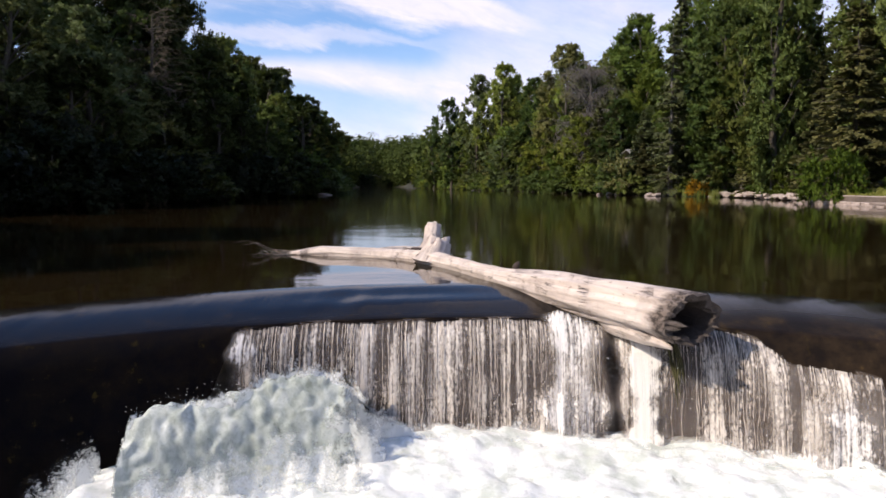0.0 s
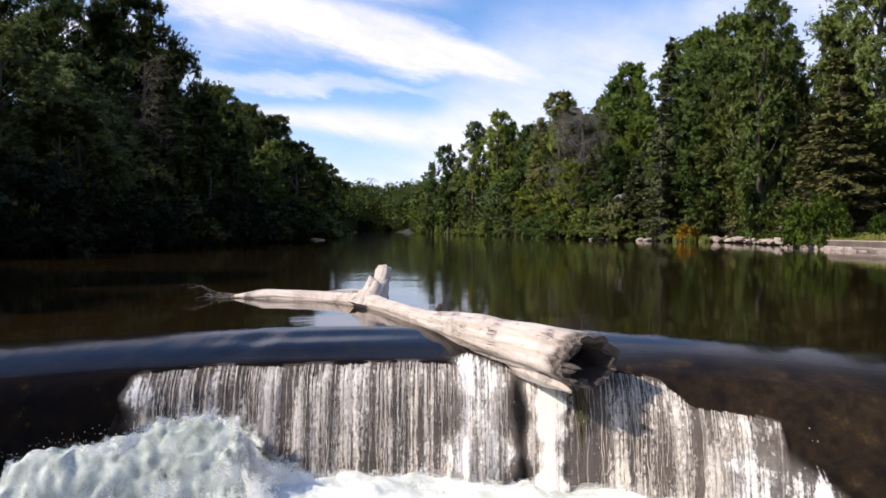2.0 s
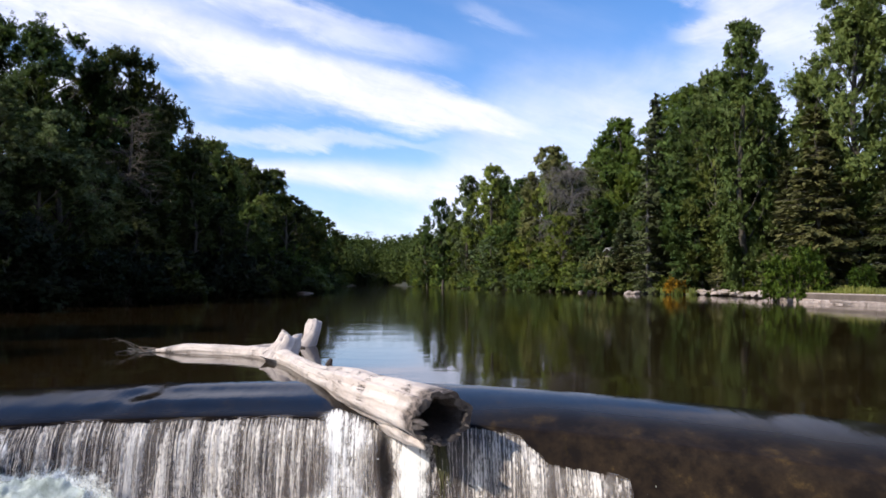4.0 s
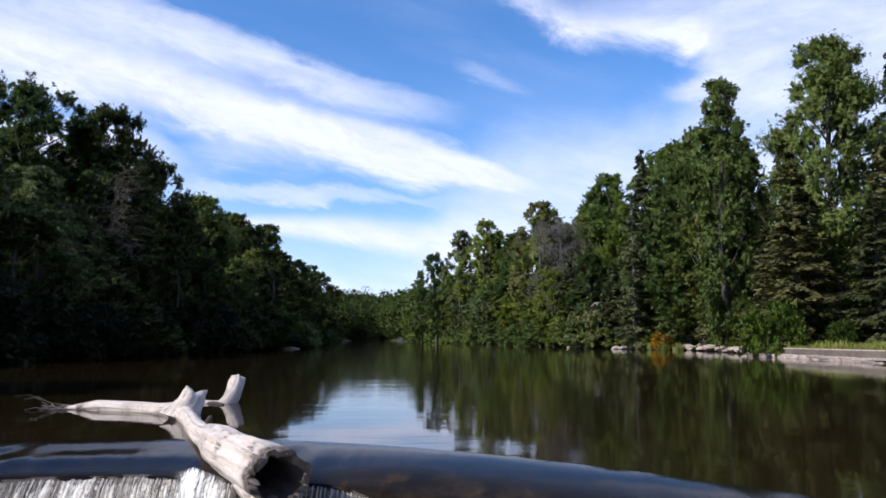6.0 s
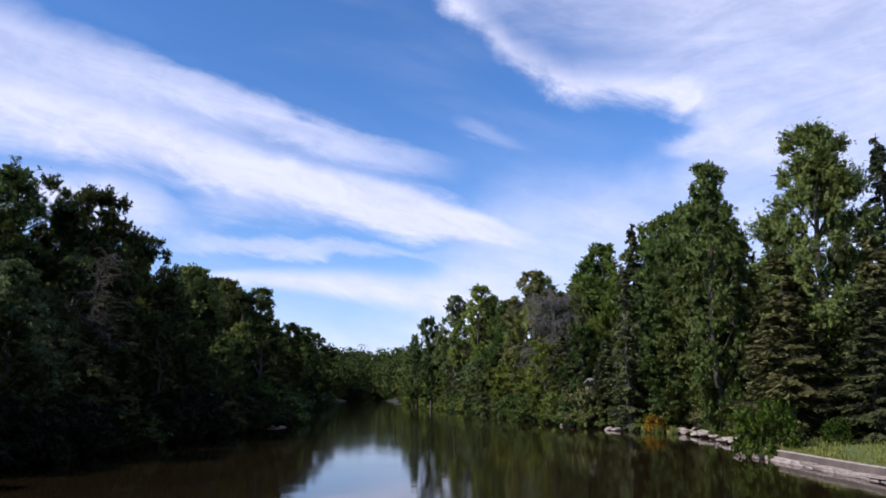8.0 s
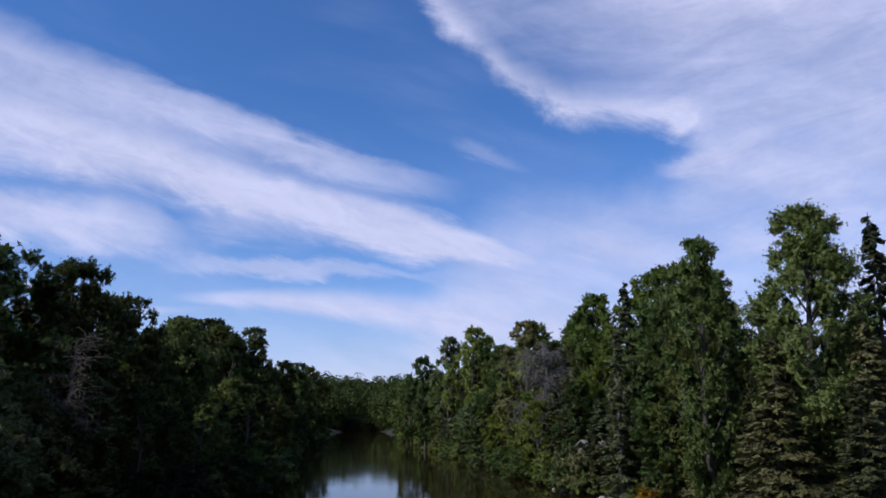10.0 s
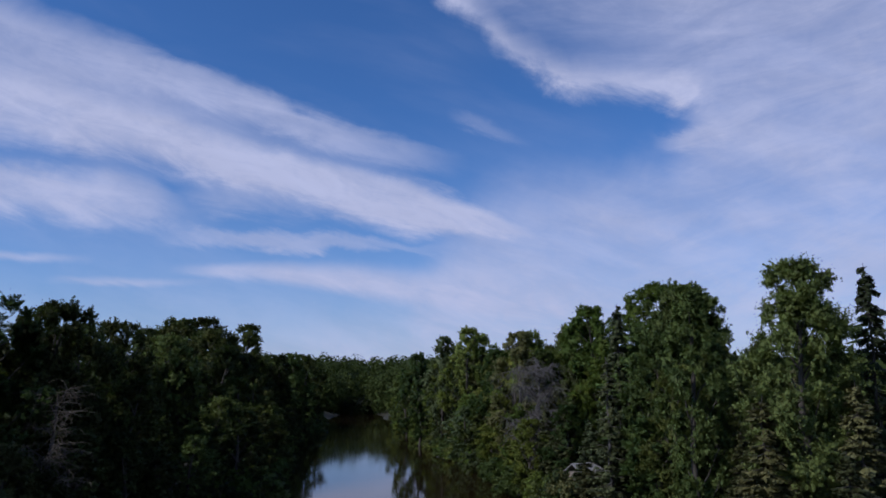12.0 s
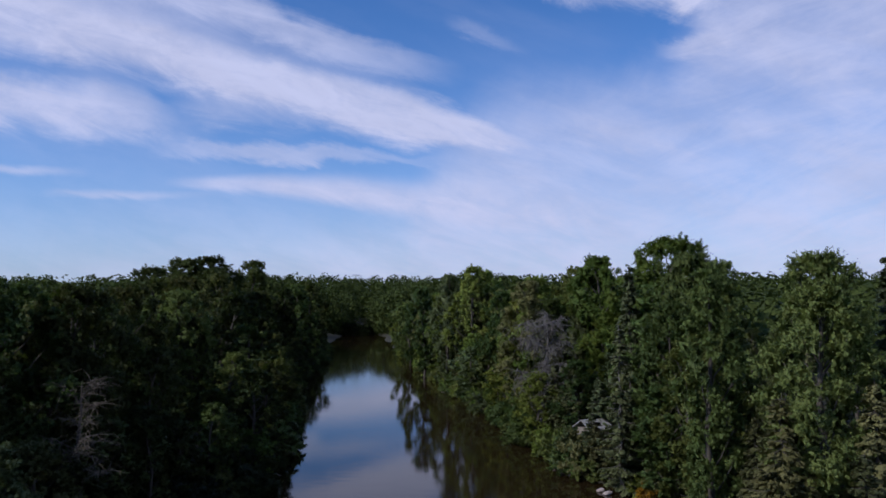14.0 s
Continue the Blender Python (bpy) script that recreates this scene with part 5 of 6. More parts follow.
    second = thing("driftwood_limb", "short pale forked limb floating behind the log", "log")
    v, q, at = limb([(-1.9, 13.75, -0.03), (-1.3, 14.05, -0.02), (-0.85, 14.28, -0.02), (-0.36, 14.36, -0.06), (-0.24, 14.46, 0.14), (-0.19, 14.62, 0.46)], [0.04, 0.06, 0.085, 0.165, 0.16, 0.145], 80, 26, 0.20, 31.0, torn=0.08)
    part("limb", mesh_np("limb", v, q, True, at), DRIFTWOOD, second)
    v, q, at = limb([(-0.6, 14.2, -0.02), (-0.42, 14.05, 0.0), (-0.25, 13.9, 0.0)], [0.06, 0.05, 0.03], 20, 14, 0.3, 34.0)
    part("knot", mesh_np("knot", v, q, True, at), ROTTEN, second, "wet dark broken fork")
    raft = thing("twig_raft", "tangle of grey-brown twigs caught at the log's thin end", "twigs")
    for k in range(30):
        a = np.array([-2.75, 13.2, 0.015]) + rng.normal(size=3) * np.array([0.16, 0.12, 0.02])
        b = a + np.array([-rng.uniform(0.12, 0.45), rng.uniform(-0.25, 0.28), rng.uniform(-0.02, 0.03)])
        if k < 3:
            b = a + np.array([-0.75 - 0.15 * k, 0.1 * k, 0.07 + 0.05 * k])
        part("twig", mesh_np("twig", *tube(bent(rng, a, b, 5, 0.12), np.linspace(0.012, 0.004, 5) * (0.5 if k < 3 else rng.uniform(0.6, 1.4)), 5), True), TWIG_GREY, raft)


build_log()


# ---- the falls ----
def sheet(name, x0, x1, dx, top, bottom, rows, out=0.0, seed=1, ripple=0.02, soft=0.14, gaps=(), melt=0.08):
    xs = np.arange(x0, x1 + dx / 2, dx)
    s = np.linspace(0, 1, rows)[:, None]
    z = top(xs)[None] * (1 - s) + bottom(xs)[None] * s
    y = fall_y(xs[None], z) - out * np.minimum(1, s * 6 + 0.2) - ripple * s * (wobble(xs, seed, 4, 9.0)[None] + 0.6 * np.sin(z * 7 + xs[None] * 4))
    v = np.stack([np.broadcast_to(xs[None], z.shape), y, z], -1).reshape(-1, 3)
    w = len(xs)
    i = (np.arange(rows - 1)[:, None] * w + np.arange(w - 1)[None]).ravel()
    side = (np.minimum(xs - x0, x1 - xs) + 0.05 * np.sin(z * 7 + seed) * np.sin(z * 17)) / (soft * (1 + 0.5 * np.sin(z * 9 + seed)))
    fade = np.clip(side, 0, 1) * np.clip(s / melt + (0.6 if melt < 0.1 else 0.0), 0, 1)
    for g0, g1, deep in gaps:
        inside = np.clip((xs[None] + 0.03 * np.sin(z * 8) - g0) / 0.10, 0, 1) * np.clip((g1 - xs[None] - 0.03 * np.sin(z * 11)) / 0.10, 0, 1)
        fade = fade * (1 - deep * inside)
    attrs = np.stack([fade, fade * 0, fade * 0], -1).reshape(-1, 3)
    return mesh_np(name, v, np.stack([i, i + w, i + w + 1, i + 1], -1), True, attrs)


# clear stretches of the curtain: behind the log, and where weeds hang
GAPS = ((1.66, 1.90, 0.75), (2.26, 2.56, 0.12), (0.30, 0.52, 0.15), (-0.82, -0.58, 0.15))


def build_falls():
    falls = thing("waterfall", "thin curtain of white water threads falling over the weir", "waterfall")
    lip = lambda x: np.full_like(x, LIP_Z)
    foot = lambda x: np.full_like(x, FALL_Z - 0.1)
    part("curtain", sheet("curtain", -2.15, 4.10, 0.02, break_z, foot, 30, 0.006, 3, 0.014, 0.14, GAPS), CURTAIN, falls)
    part("curtain", sheet("curtain", -2.1, 4.06, 0.02, lambda x: break_z(x) - 0.04, foot, 30, 0.07, 5, 0.02, 0.14, GAPS), CURTAIN, falls)
    part("gush", sheet("gush", 1.00, 1.74, 0.012, lambda x: -0.10 - 0.30 * np.abs(x - 1.25), foot, 40, 0.10, 7, 0.035, 0.26), GUSH, falls, "dense white gush pouring under the log")
    part("gush", sheet("gush", 0.90, 1.82, 0.012, lambda x: -0.42 - 0.5 * np.abs(x - 1.45), foot, 30, 0.18, 8, 0.05, 0.30, (), 0.5), GUSH, falls, "dense white gush pouring under the log")
    part("gush", sheet("gush", -2.2, -1.2, 0.012, lambda x: -0.38 - 0.38 * (x + 2.2), foot, 30, 0.10, 9, 0.04, 0.35, (), 0.6), GUSH, falls, "dense white gush at the curtain's edge")
    part("gush", sheet("gush", -2.20, -1.86, 0.012, lambda x: -0.24 - 0.25 * (x + 2.0) ** 2, foot, 30, 0.09, 14, 0.03, 0.16), GUSH, falls, "dense white gush at the curtain's edge")
    part("silk", sheet("silk", 1.86, 2.26, 0.01, lambda x: np.full_like(x, -0.28), foot, 30, 0.12, 10, 0.012), SILK, falls, "silky white strand beside the log's end")
    part("gush", sheet("gush", 3.25, 4.80, 0.012, lambda x: np.interp(x, [3.25, 3.6, 3.95, 4.15, 4.80], [-0.90, -0.58, -0.60, -0.74, -1.32]), foot, 30, 0.12, 11, 0.05, 0.30, (), 0.35), GUSH, falls, "dense white gush at the curtain's edge")
    rng = np.random.default_rng(17)
    # beaded threads standing out from the curtain
    threads = Soup()
    for k in range(230):
        x = rng.uniform(-2.12, 4.02) if k % 3 else rng.choice([-1.7, -0.9, -0.35, 0.35, 0.75, 2.75, 3.1, 3.6]) + rng.normal() * 0.12
        x = float(np.clip(x, -2.12, 4.04))
        if 1.66 < x < 2.30 and rng.uniform() < 0.75:
            continue
        top = float(break_z(np.array([x]))[0]) - 0.015
        zs = np.linspace(top, FALL_Z - 0.05 if rng.uniform() < 0.55 else rng.uniform(top - 0.8, top - 0.2), 48)
        bead = 0.30 + 0.75 * np.abs(wobble(zs, k, 4, 21.0)) / 1.3
        bead[0], bead[-1] = 0.15, 0.15
        path = np.stack([x + 0.016 * wobble(zs, k + 7, 3, 3.5) * (top - zs) + 0.0022 * wobble(zs, k + 9, 3, 30.0), fall_y(x, zs) - 0.02 - rng.uniform(0, 0.07) * np.clip((top - zs) * 6, 0, 1), zs], -1)
        threads.add(*tube(path, rng.uniform(0.0022, 0.0062) * bead, 4))
    tagged(part("water_thread", threads.mesh("water_thread", True), THREAD, falls), "thin beaded threads of white water", kind="stuff")
    drops = Soup()
    for k in range(700):
        x = rng.uniform(-2.1, 4.2)
        z = FALL_Z + rng.uniform(0, 1) ** 1.8 * 0.9
        p = np.array([x, fall_y(x, z) - rng.uniform(0, 0.35), z])
        r = rng.uniform(0.0015, 0.0045)
        drops.add(*tube(p + np.array([[0, 0, r * 1.6], [0, 0, 0.4 * r], [0, 0, -0.9 * r], [0, 0, -1.6 * r]]), [0.1 * r, r, r, 0.1 * r], 4))
    tagged(part("spray", drops.mesh("spray"), FOAM, falls), "flying white droplets", kind="stuff")


def blobs(rng, centres, radii):
    """Small rounded lumps of froth."""
    n = len(centres)
    ang = np.arange(5) * 2 * math.pi / 5
    ring = []
    for z, w in ((0.9, 0.35), (0.25, 1.0), (-0.5, 0.85), (-0.95, 0.2)):
        ring.append(np.stack([w * np.cos(ang + z), w * np.sin(ang + z), np.full(5, z)], -1))
    base = np.concatenate(ring)
    v = centres[:, None] + radii[:, None, None] * base[None] * rng.uniform(0.65, 1.35, (n, 20, 1))
    j = np.arange(5)
    q = np.concatenate([np.stack([5 * k + j, 5 * k + (j + 1) % 5, 5 * k + 5 + (j + 1) % 5, 5 * k + 5 + j], -1) for k in range(3)])
    return v.reshape(-1, 3), (q[None] + np.arange(n)[:, None, None] * 20).reshape(-1, 4)


def foam_level(x, y):
    """The churned foam below the weir."""
    d = lip_y(x) - 0.3 - y
    ends = smooth01((x + 3.7) / 0.6) * smooth01((5.1 - x) / 1.0)
    drift = 0.25 * np.sin(x * 1.7) + 0.15 * np.sin(x * 4.1 + 1)
    return FALL_Z + 0.13 * np.exp(-((d - 0.2) / 0.7) ** 2) - 0.03 * np.clip(d, 0, 4) - 0.07 * np.clip(d - 1.8 + drift, 0, 6) - 0.45 * (1 - ends)


def burst_top(x):
    """Height over the foam of the water heaped up at the curtain's left end."""
    return np.interp(x, [-2.90, -2.83, -2.70, -2.3, -1.95, -1.7, -1.5, -1.25, -0.95, -0.74, -0.55, -0.2], [0.0, 0.56, 0.66, 0.72, 0.76, 0.83, 0.89, 0.87, 0.74, 0.50, 0.28, 0.0])


def heap(x, d):
    """The mound: rising from the curtain to its rim, then dropping steeply to the foam."""
    back, front = np.clip((d + 0.10) / 0.62, 0, 1), np.clip((d - 0.52) / 0.30, 0, 1)
    return burst_top(x) * np.where(d < 0.52, 0.50 + 0.48 * back, 0.98 * (1 - front ** 2))


def foam_height(x, y):
    return foam_level(x, y) + heap(x, lip_y(x) - 0.3 - y)


def splash_sheet(name, x0, x1, d, rise, ends=0.25):
    """A ragged upright veil of spray standing on the foam."""
    xs, s = np.arange(x0, x1, 0.03), np.linspace(0, 1, 14)[:, None]
    base = lip_y(xs) - 0.3 - d
    foot, crown = foam_level(xs, base) - 0.15, foam_height(xs, base)
    up = rise * (1 + 0.25 * wobble(xs, int(d * 100) + 3, 4, 3.0))
    z = foot[None] + (crown + up - foot)[None] * s
    y = base[None] - 0.10 * s + 0.03 * wobble(xs, 8, 4, 5.0)[None] + 0.03 * np.sin(z * 9)
    fade = np.clip((crown + up - z) / (up + 0.15), 0, 1) ** 0.7 * np.clip(np.minimum(xs - x0, x1 - xs) / ends, 0, 1)[None]
    v = np.stack([np.broadcast_to(xs[None], z.shape), y, z], -1).reshape(-1, 3)
    w = len(xs)
    i = (np.arange(13)[:, None] * w + np.arange(w - 1)[None]).ravel()
    attrs = np.stack([fade, fade * 0, fade * 0], -1).reshape(-1, 3)
    return mesh_np(name, v, np.stack([i, i + w, i + w + 1, i + 1], -1), True, attrs)


def build_foam():
    xs, ds = np.arange(-6.4, 5.6, 0.055), np.concatenate([np.arange(-0.15, 2.4, 0.045), np.arange(2.45, 7, 0.15)])
    gx, gd = np.meshgrid(xs, ds)
    gy = lip_y(gx) - 0.3 - gd
    gz = foam_level(gx, gy)
    lump = np.zeros_like(gx)
    for i in range(gx.shape[0]):
        for j in range(gx.shape[1]):
            p = Vector((gx[i, j], gy[i, j], gz[i, j] * 1.5))
            lump[i, j] = 0.08 * noise.turbulence(p * 2.4, 3, False) + 0.050 * noise.turbulence(p * 6.0, 4, False)
    v = np.stack([gx, gy, gz + lump * 0.75 - 0.05], -1).reshape(-1, 3)
    w = gx.shape[1]
    i = (np.arange(gx.shape[0] - 1)[:, None] * w + np.arange(w - 1)[None]).ravel()
    tagged(part("foam", mesh_np("foam", v, np.stack([i, i + w, i + w + 1, i + 1], -1), True), FOAM), "churning white foam at the foot of the falls", "foam", kind="stuff")
    # the burst at the curtain's end: a steep ragged wall of grey-white churned water, its top falling back to the weir
    xs, ps = np.arange(-2.90, -0.18, 0.025), np.linspace(0, 1, 60)
    gx, gp = np.meshgrid(xs, ps)
    top = burst_top(gx)
    back = smooth01(gp / 0.35)
    gd = np.where(gp < 0.35, -0.10 + 0.62 * back, 0.52 + 0.30 * ((gp - 0.35) / 0.65) ** 0.8)
    rise = np.where(gp < 0.35, top * (0.50 + 0.48 * smooth01(gp / 0.35)), top * 0.98 * (1 - ((gp - 0.35) / 0.65) ** 1.6))
    gy = lip_y(gx) - 0.3 - gd
    gz = FALL_Z + rise - 0.16 * smooth01((gp - 0.7) / 0.3)
    rough = np.zeros(gx.shape + (3,))
    for i in range(gx.shape[0]):
        for j in range(gx.shape[1]):
            p = Vector((gx[i, j], gy[i, j], gz[i, j] * 0.8))
            a, b = noise.noise_vector(p * 3.0), noise.noise_vector(p * 11.0 + Vector((3, 1, 7)))
            rough[i, j] = (0.05 * a.x + 0.020 * b.x, 0.04 * a.y + 0.022 * b.y, 0.06 * a.z + 0.050 * b.z)
    v = (np.stack([gx, gy, gz], -1) + rough).reshape(-1, 3)
    right = np.clip((-0.35 - gx) / 0.90, 0, 1)
    ends = np.clip((gx + 2.90) / 0.16, 0, 1) * (0.12 + 0.88 * right) * smooth01((gp - 0.24) / 0.30 + 0.25 * right) * (gx < -0.22)
    attrs = np.stack([ends, ends * 0, ends * 0], -1).reshape(-1, 3)
    w = gx.shape[1]
    i = (np.arange(gx.shape[0] - 1)[:, None] * w + np.arange(w - 1)[None]).ravel()
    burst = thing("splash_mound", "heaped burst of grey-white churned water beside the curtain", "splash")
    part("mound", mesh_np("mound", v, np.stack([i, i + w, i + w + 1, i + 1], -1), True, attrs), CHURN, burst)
    burst = thing("splash", "white spray bursting up from the foot of the falls", "splash")
    for x0, x1, d, rise, ends in ((-2.90, -0.6, 0.90, 0.80, 0.20), (-2.85, -0.5, 1.00, 0.62, 0.25), (-2.70, -0.4, 1.12, 0.36, 0.30), (-2.84, -0.9, 0.50, 0.10, 0.10), (-2.8, -0.7, 0.15, 0.12, 0.15), (-2.1, -0.5, 0.02, 0.48, 0.45), (-2.0, -0.45, 0.20, 0.36, 0.45), (-1.7, -0.3, 0.42, 0.22, 0.5), (-1.5, -0.2, 0.70, 0.34, 0.5),
                                  (-5.6, -3.02, 0.12, 0.66, 0.12), (-5.2, -3.00, 0.30, 0.62, 0.12), (-5.8, -3.05, 0.45, 0.56, 0.15), (-5.0, -3.08, 0.60, 0.42, 0.15), (-1.3, 4.3, 0.06, 0.18, 0.3), (-1.0, 4.5, 0.30, 0.10, 0.3), (3.3, 4.5, 0.12, 0.45, 0.3)):
        part("spray_veil", splash_sheet("spray_veil", x0, x1, d, rise, ends), SPLASH, burst)
    rng = np.random.default_rng(19)
    n = 650
    x = np.where(rng.uniform(size=n) < 0.6, rng.uniform(-5.5, -1.1, n), rng.uniform(-1.5, 4.3, n))
    d = np.abs(rng.normal(size=n)) * 0.55 + 0.02
    y = lip_y(x) - 0.3 - d
    lift = np.where(x < -1.2, 0.12, 0.10) * rng.uniform(0, 1, n) ** 2.5
    froth = mesh_np("froth", *blobs(rng, np.stack([x, y, foam_height(x, y) + lift], -1), rng.uniform(0.0015, 0.005, n)), True)
    tagged(part("froth", froth, FOAM), "fine white froth and splashes over the foam", "foam", kind="stuff")
    me = grid_mesh("tailwater", np.arange(-40, 41, 2.0), np.arange(-60, 10.6, 1.5), lambda x, y: np.where(y > lip_y(x) + 1.6, -2.5, FALL_Z - 0.17) + 0.02 * np.sin(x * 3 + y * 2))
    tagged(part("tailwater", me, RIVER), "dark water running off below the weir", "water", kind="structure")


def build_weed():
    """Strands of weed hanging over the lip beside the log's end."""
    rng = np.random.default_rng(41)
    weed = thing("water_weed", "yellow-green water weed trailing over the lip", "weed")
    for k in range(9):
        x = 2.29 + rng.uniform(-0.05, 0.08)
        zs = np.linspace(-0.28, -0.62 - rng.uniform(0, 0.4), 9)
        lean = rng.uniform(0.0, 0.22)
        path = np.stack([x + lean * (zs[0] - zs) + 0.01 * np.sin(zs * 20 + k), fall_y(x, zs) - 0.15, zs], -1)
        part("strand", mesh_np("strand", *tube(path, np.array([4, 8, 10, 10, 9, 8, 7, 5, 2]) * 0.001 * rng.uniform(0.7, 1.3), 5), True), WEED, weed)


build_falls()
build_weed()
build_foam()


# ---- the right bank: wall, stones, grass, hut ----
def block_mesh(seed, lx, ly, lz, rough=0.03):
    rng = np.random.default_rng(seed)
    bm = bmesh.new()
    bmesh.ops.create_cube(bm, size=1.0)
    bmesh.ops.scale(bm, vec=(lx, ly, lz), verts=bm.verts)
    for vert in bm.verts:
        vert.co += Vector(rng.normal(size=3) * rough)
    bmesh.ops.bevel(bm, geom=bm.edges[:], offset=min(lx, ly, lz) * 0.09, segments=1, affect="EDGES")
    me = bpy.data.meshes.new("stone_block")
    bm.to_mesh(me)
    bm.free()
    return me


def build_wall():
    wall = tagged(new("retaining_wall", None), "low concrete bank wall on a ledge of pale limestone blocks", "wall", kind="structure")
    a, b = Vector((24.75, 50.6, 0)), Vector((24.95, 18.0, 0))
    run = (b - a).normalized()
    turn = math.degrees(math.atan2(run.y, run.x))
    rng = np.random.default_rng(23)
    # a ledge of flat stones at the waterline
    kinds = [(w, block_mesh(40 + k, w - 0.04, 0.6, 0.13, 0.02)) for k, w in enumerate((0.55, 0.8, 1.1, 1.5, 1.9))]
    for row in range(2):
        at = -rng.uniform(0, 0.8)
        while at < (b - a).length:
            w, me = kinds[rng.integers(0, 5)]
            p = a + run * (at + w / 2)
            ob = part("stone_block", me, LIMESTONE, wall)
            ob.matrix_world = pose(p.x + 0.22 + 0.06 * row + rng.uniform(-0.10, 0.10), p.y, 0.02 + 0.14 * row + rng.uniform(-0.025, 0.025), rng.uniform(-2.5, 2.5), rng.uniform(-2.0, 2.0), turn + rng.uniform(-4, 4))
            at += w + rng.uniform(0.0, 0.09)
    # the plain concrete face behind it, with a pale rim, and a pale block at its end
    kinds = [block_mesh(60 + k, 2.97, 0.5, 0.50, 0.006) for k in range(2)]
    rims = [block_mesh(70 + k, 2.97, 0.42, 0.055, 0.006) for k in range(2)]
    for k in range(11):
        p = a + run * (1.5 + 3 * k)
        ob = part("wall_panel", kinds[k % 2], CONCRETE, wall, "grey-brown stained concrete face")
        ob.matrix_world = pose(p.x + 0.60, p.y, 0.31, 0, 0, turn)
        ob = part("cap_slab", rims[k % 2], LIMESTONE, wall, "pale worn coping rim")
        ob.matrix_world = pose(p.x + 0.58, p.y, 0.585, 0, 0, turn)
    ob = part("end_block", block_mesh(80, 0.5, 0.9, 0.66, 0.03), LIMESTONE, wall, "upright pale end block")
    ob.matrix_world = pose(a.x + 0.45, a.y + 0.10, 0.28, 2, -3, turn + 4)


def rock_mesh(seed):
    rng = np.random.default_rng(seed)
    bm = bmesh.new()
    bmesh.ops.create_icosphere(bm, subdivisions=2, radius=0.5)
    cuts = [(unit(rng.normal(size=3)), rng.uniform(0.26, 0.4)) for _ in range(9)]
    for vert in bm.verts:
        for nrm, lim in cuts:
            over = vert.co.dot(Vector(nrm)) - lim
            if over > 0:
                vert.co -= Vector(nrm) * over
    me = bpy.data.meshes.new("rock")
    bm.to_mesh(me)
    bm.free()
    return me


def build_rocks():
    rng = np.random.default_rng(29)
    meshes = [rock_mesh(k) for k in range(5)]
    for k in range(150):
        y = 51.4 + 26 * rng.uniform() ** 1.25
        x = float(shore_right(y)) + rng.uniform(-0.45, 0.9)
        s = rng.uniform(0.3, 0.8)
        rock = tagged(part("rock", meshes[k % 5], LIMESTONE), "pale limestone boulder at the waterline", "rock", "rocks along the bank")
        rock.matrix_world = pose(x, y, 0.08 + 0.34 * rng.uniform() + 0.25 * max(0, x - shore_right(y)), rng.uniform(-15, 15), rng.uniform(-15, 15), rng.uniform(0, 360)) @ Matrix.Diagonal((s * 1.5, s, s * 0.62, 1))
    for x, y, s in ((24.0, 82.2, 1.0), (23.4, 83.4, 0.8), (21.0, 92.2, 0.9), (20.4, 94.5, 1.0), (21.7, 90.4, 0.9), (19.0, 112.5, 1.2), (10.4, 168.5, 1.6)):
        rock = tagged(part("rock", meshes[int(s * 10) % 5], LIMESTONE), "grey boulder at the foot of the wooded bank", "rock", "rocks along the bank")
        rock.matrix_world = pose(x, y, 0.15, 5, 8, s * 200) @ Matrix.Diagonal((s * 1.3, s, s * 0.75, 1))


def build_grass():
    rng = np.random.default_rng(31)
    n = 26000
    y = rng.uniform(22, 78, n)
    x = shore_right(y) + np.where(y < 51, 0.2, 0.9) + 9 * rng.uniform(size=n) ** 1.6
    z = np.where(y < 51, np.maximum(ground_z(x, y), 0.56), ground_z(x, y))
    tall = rng.uniform(0.10, 0.36, n) * (0.7 + 0.6 * (np.sin(x * 1.7) * np.sin(y * 0.9) > 0.2))
    p = np.stack([x, y, z + tall * 0.4], -1)
    along = rng.normal(size=(n, 3)) * 0.28 + np.array([0, 0, 1.0])
    normal = unit(np.cross(along, rng.normal(size=(n, 3))))
    v, q = kites(rng, p, normal, 1.0, 0.16, along)
    v = (v.reshape(-1, 3, 3) - p[:, None]) * tall[:, None, None] + p[:, None]
    tagged(part("grass", mesh_np("grass", v.reshape(-1, 3), q), GRASS), "sunlit tall grass and weeds above the stone wall", "grass", kind="stuff")
    xs, ys = np.arange(0, 1.01, 0.05), np.arange(20, 79, 1.0)
    gx, gy = np.meshgrid(xs, ys)
    px = shore_right(gy) + 0.10 + 10.5 * gx
    v = np.stack([px, gy, np.where(gy < 51, np.maximum(ground_z(px, gy) + 0.03, 0.57), ground_z(px, gy) + 0.03)], -1).reshape(-1, 3)
    w = len(xs)
    i = (np.arange(len(ys) - 1)[:, None] * w + np.arange(w - 1)[None]).ravel()
    tagged(part("turf", mesh_np("turf", v, np.stack([i, i + 1, i + w + 1, i + w], -1), True), TURF), "sunlit turf strip above the wall", "ground", kind="structure")


def box(bm, x, y, z, sx, sy, sz):
    made = bmesh.ops.create_cube(bm, size=1.0)["verts"]
    bmesh.ops.scale(bm, vec=(sx, sy, sz), verts=made)
    bmesh.ops.translate(bm, vec=(x, y, z), verts=made)


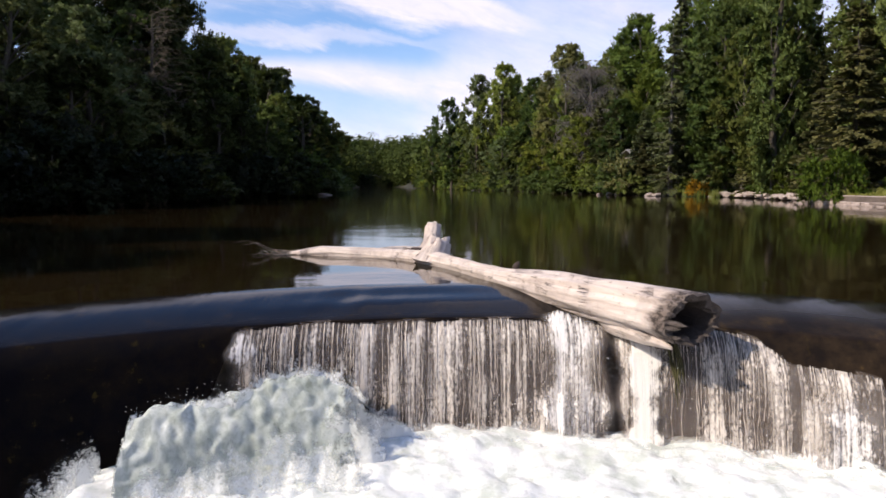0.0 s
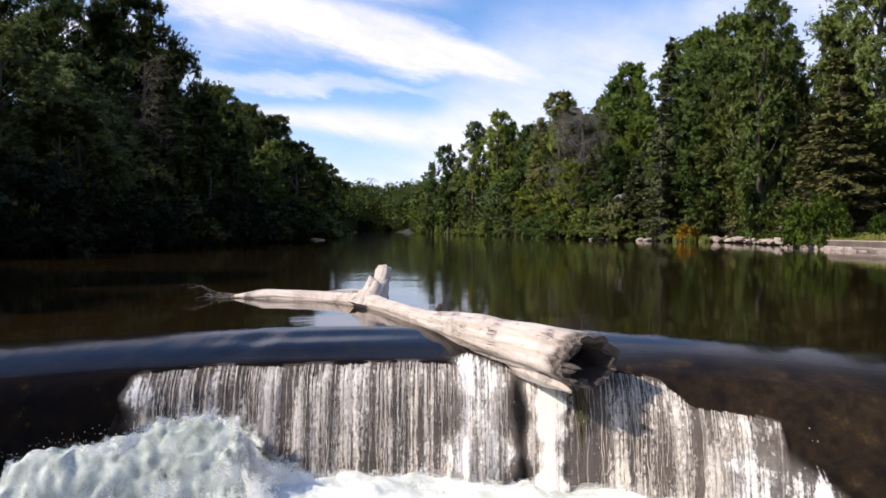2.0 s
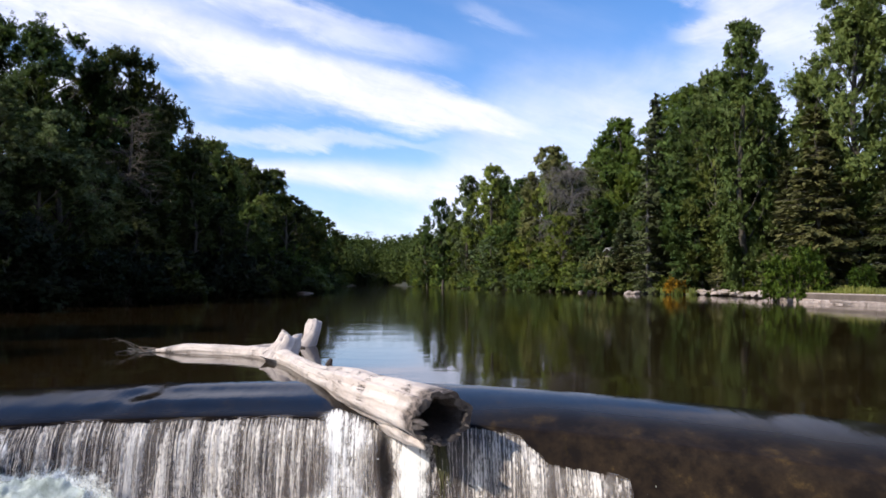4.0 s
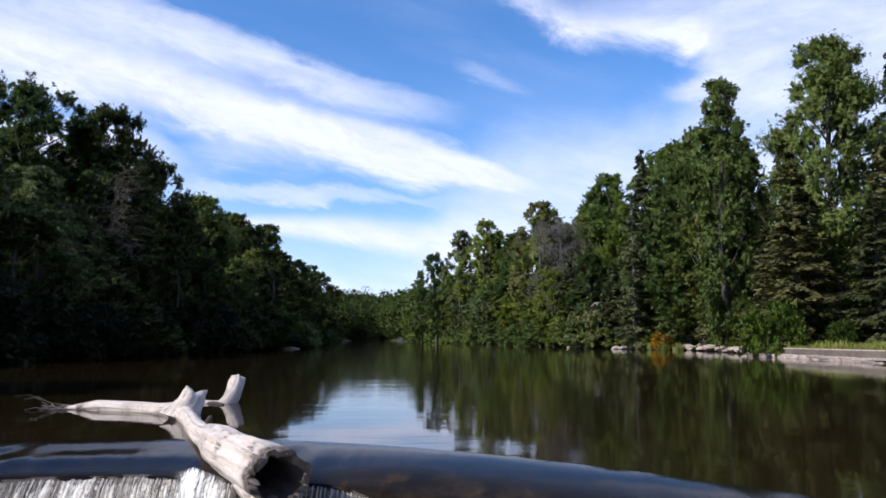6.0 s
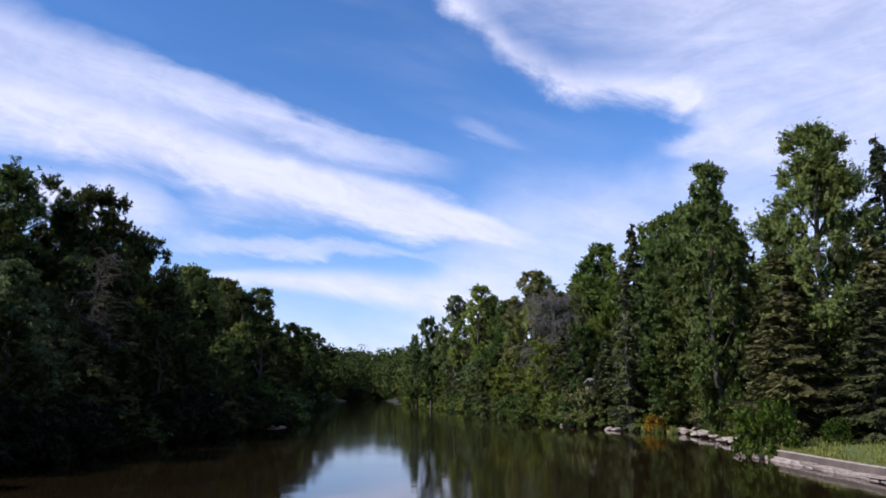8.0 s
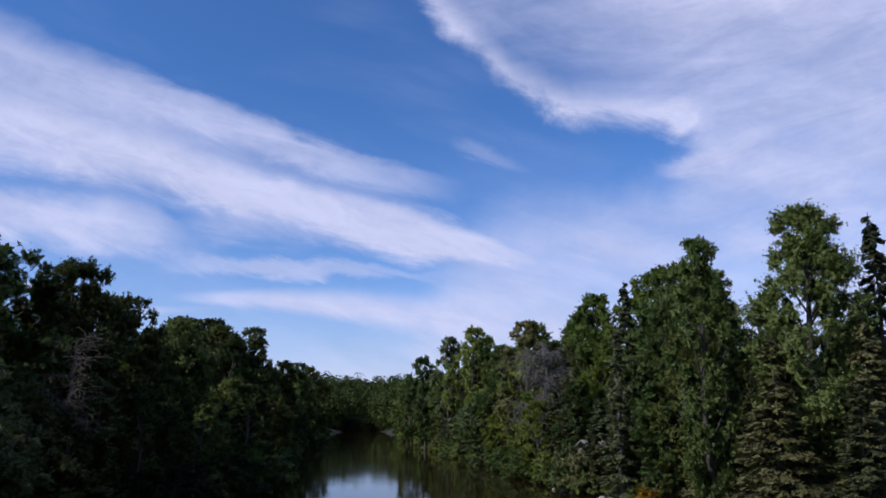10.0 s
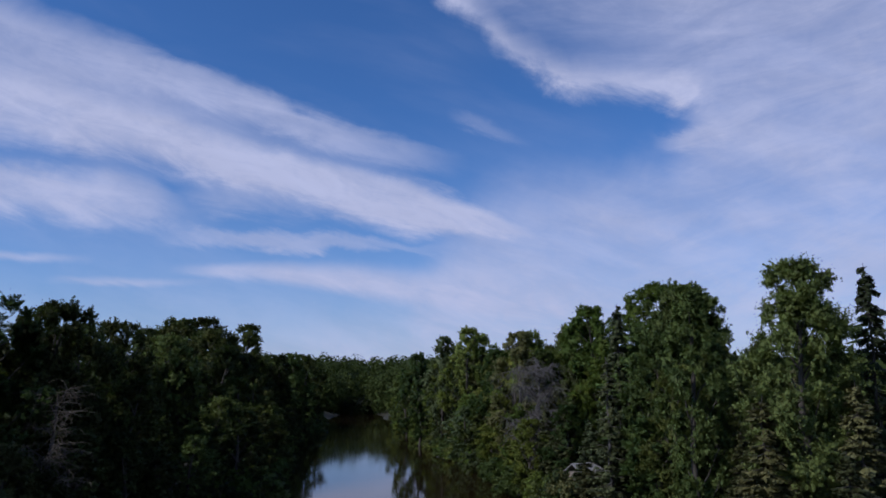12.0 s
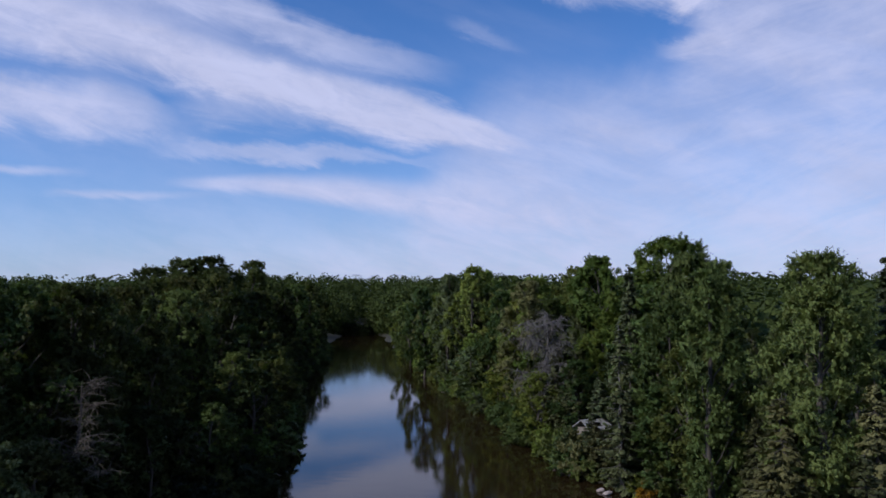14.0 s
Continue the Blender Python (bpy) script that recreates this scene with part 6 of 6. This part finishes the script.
def build_hut():
    hut = thing("hut", "small weathered wooden hut with a grey roof among trees", "hut", at=pose(25.5, 96.4, float(ground_z(25.5, 96.4)), 0, 0, 25))
    bm = bmesh.new()
    box(bm, 0, 0, 1.85, 3.0, 3.0, 4.7)
    wall = part("wall", bm, SIDING, hut)
    for sign in (-1, 1):
        bm = bmesh.new()
        box(bm, 0, 0, 0, 3.8, 2.25, 0.12)
        roof = part("roof", bm, ROOFING, hut, "grey shingled roof slope")
        roof.matrix_local = pose(0, sign * 0.95, 4.65, -sign * 30, 0, 0)
    for x in (-0.8, 0.8):
        bm = bmesh.new()
        box(bm, x, -1.53, 3.4, 0.7, 0.08, 0.9)
        part("window", bm, CONCRETE, wall, "dark framed window")


def bank_logs():
    for name, label, pts, radii in (
            ("driftwood_log", "pale fallen log floating by the dark bank", [(-17.4, 92.6, 0.05), (-16.4, 92.2, 0.16), (-15.2, 92.0, 0.14), (-13.9, 91.8, 0.02)], [0.06, 0.14, 0.14, 0.05]),
            ("driftwood_log", "grey fallen tree lying off the bank", [(12.5, 172.5, 0.5), (10.5, 171.5, 0.55), (8.5, 170.5, 0.3), (6.5, 170.2, 0.0)], [0.14, 0.2, 0.2, 0.08]),
            ("driftwood_log", "grey fallen log on the bank", [(-27.5, 182.0, 0.8), (-29.5, 184.0, 1.0), (-31.0, 186.0, 1.1)], [0.25, 0.3, 0.3])):
        v, q, at = limb(pts, radii, 30, 10, 0.25, pts[0][1])
        log = thing(name, label, "log")
        part("trunk", mesh_np("trunk", v, q, True, at), DRIFTWOOD, log)


def build_reeds():
    """Clumps of reeds at the water's edge by the orange shrub."""
    rng = np.random.default_rng(47)
    for x, y in ((27.2, 77.4), (28.2, 75.8), (26.5, 79.4)):
        n = 70
        p = np.array([x, y, 0.05]) + np.stack([rng.normal(size=n) * 0.30, rng.normal(size=n) * 0.30, rng.uniform(0.2, 0.4, n)], -1)
        along = rng.normal(size=(n, 3)) * 0.12 + np.array([0, 0, -1.0])
        v, q = kites(rng, p, unit(np.cross(along, rng.normal(size=(n, 3)))), 0.75, 0.08, along)
        reeds = thing("reed_clump", "yellow-green reeds standing in shallow water", "reeds")
        part("blade_tuft", mesh_np("blade_tuft", v, q), GRASS, reeds)


build_reeds()
build_rocks()
build_grass()
build_hut()
bank_logs()
build_wall()
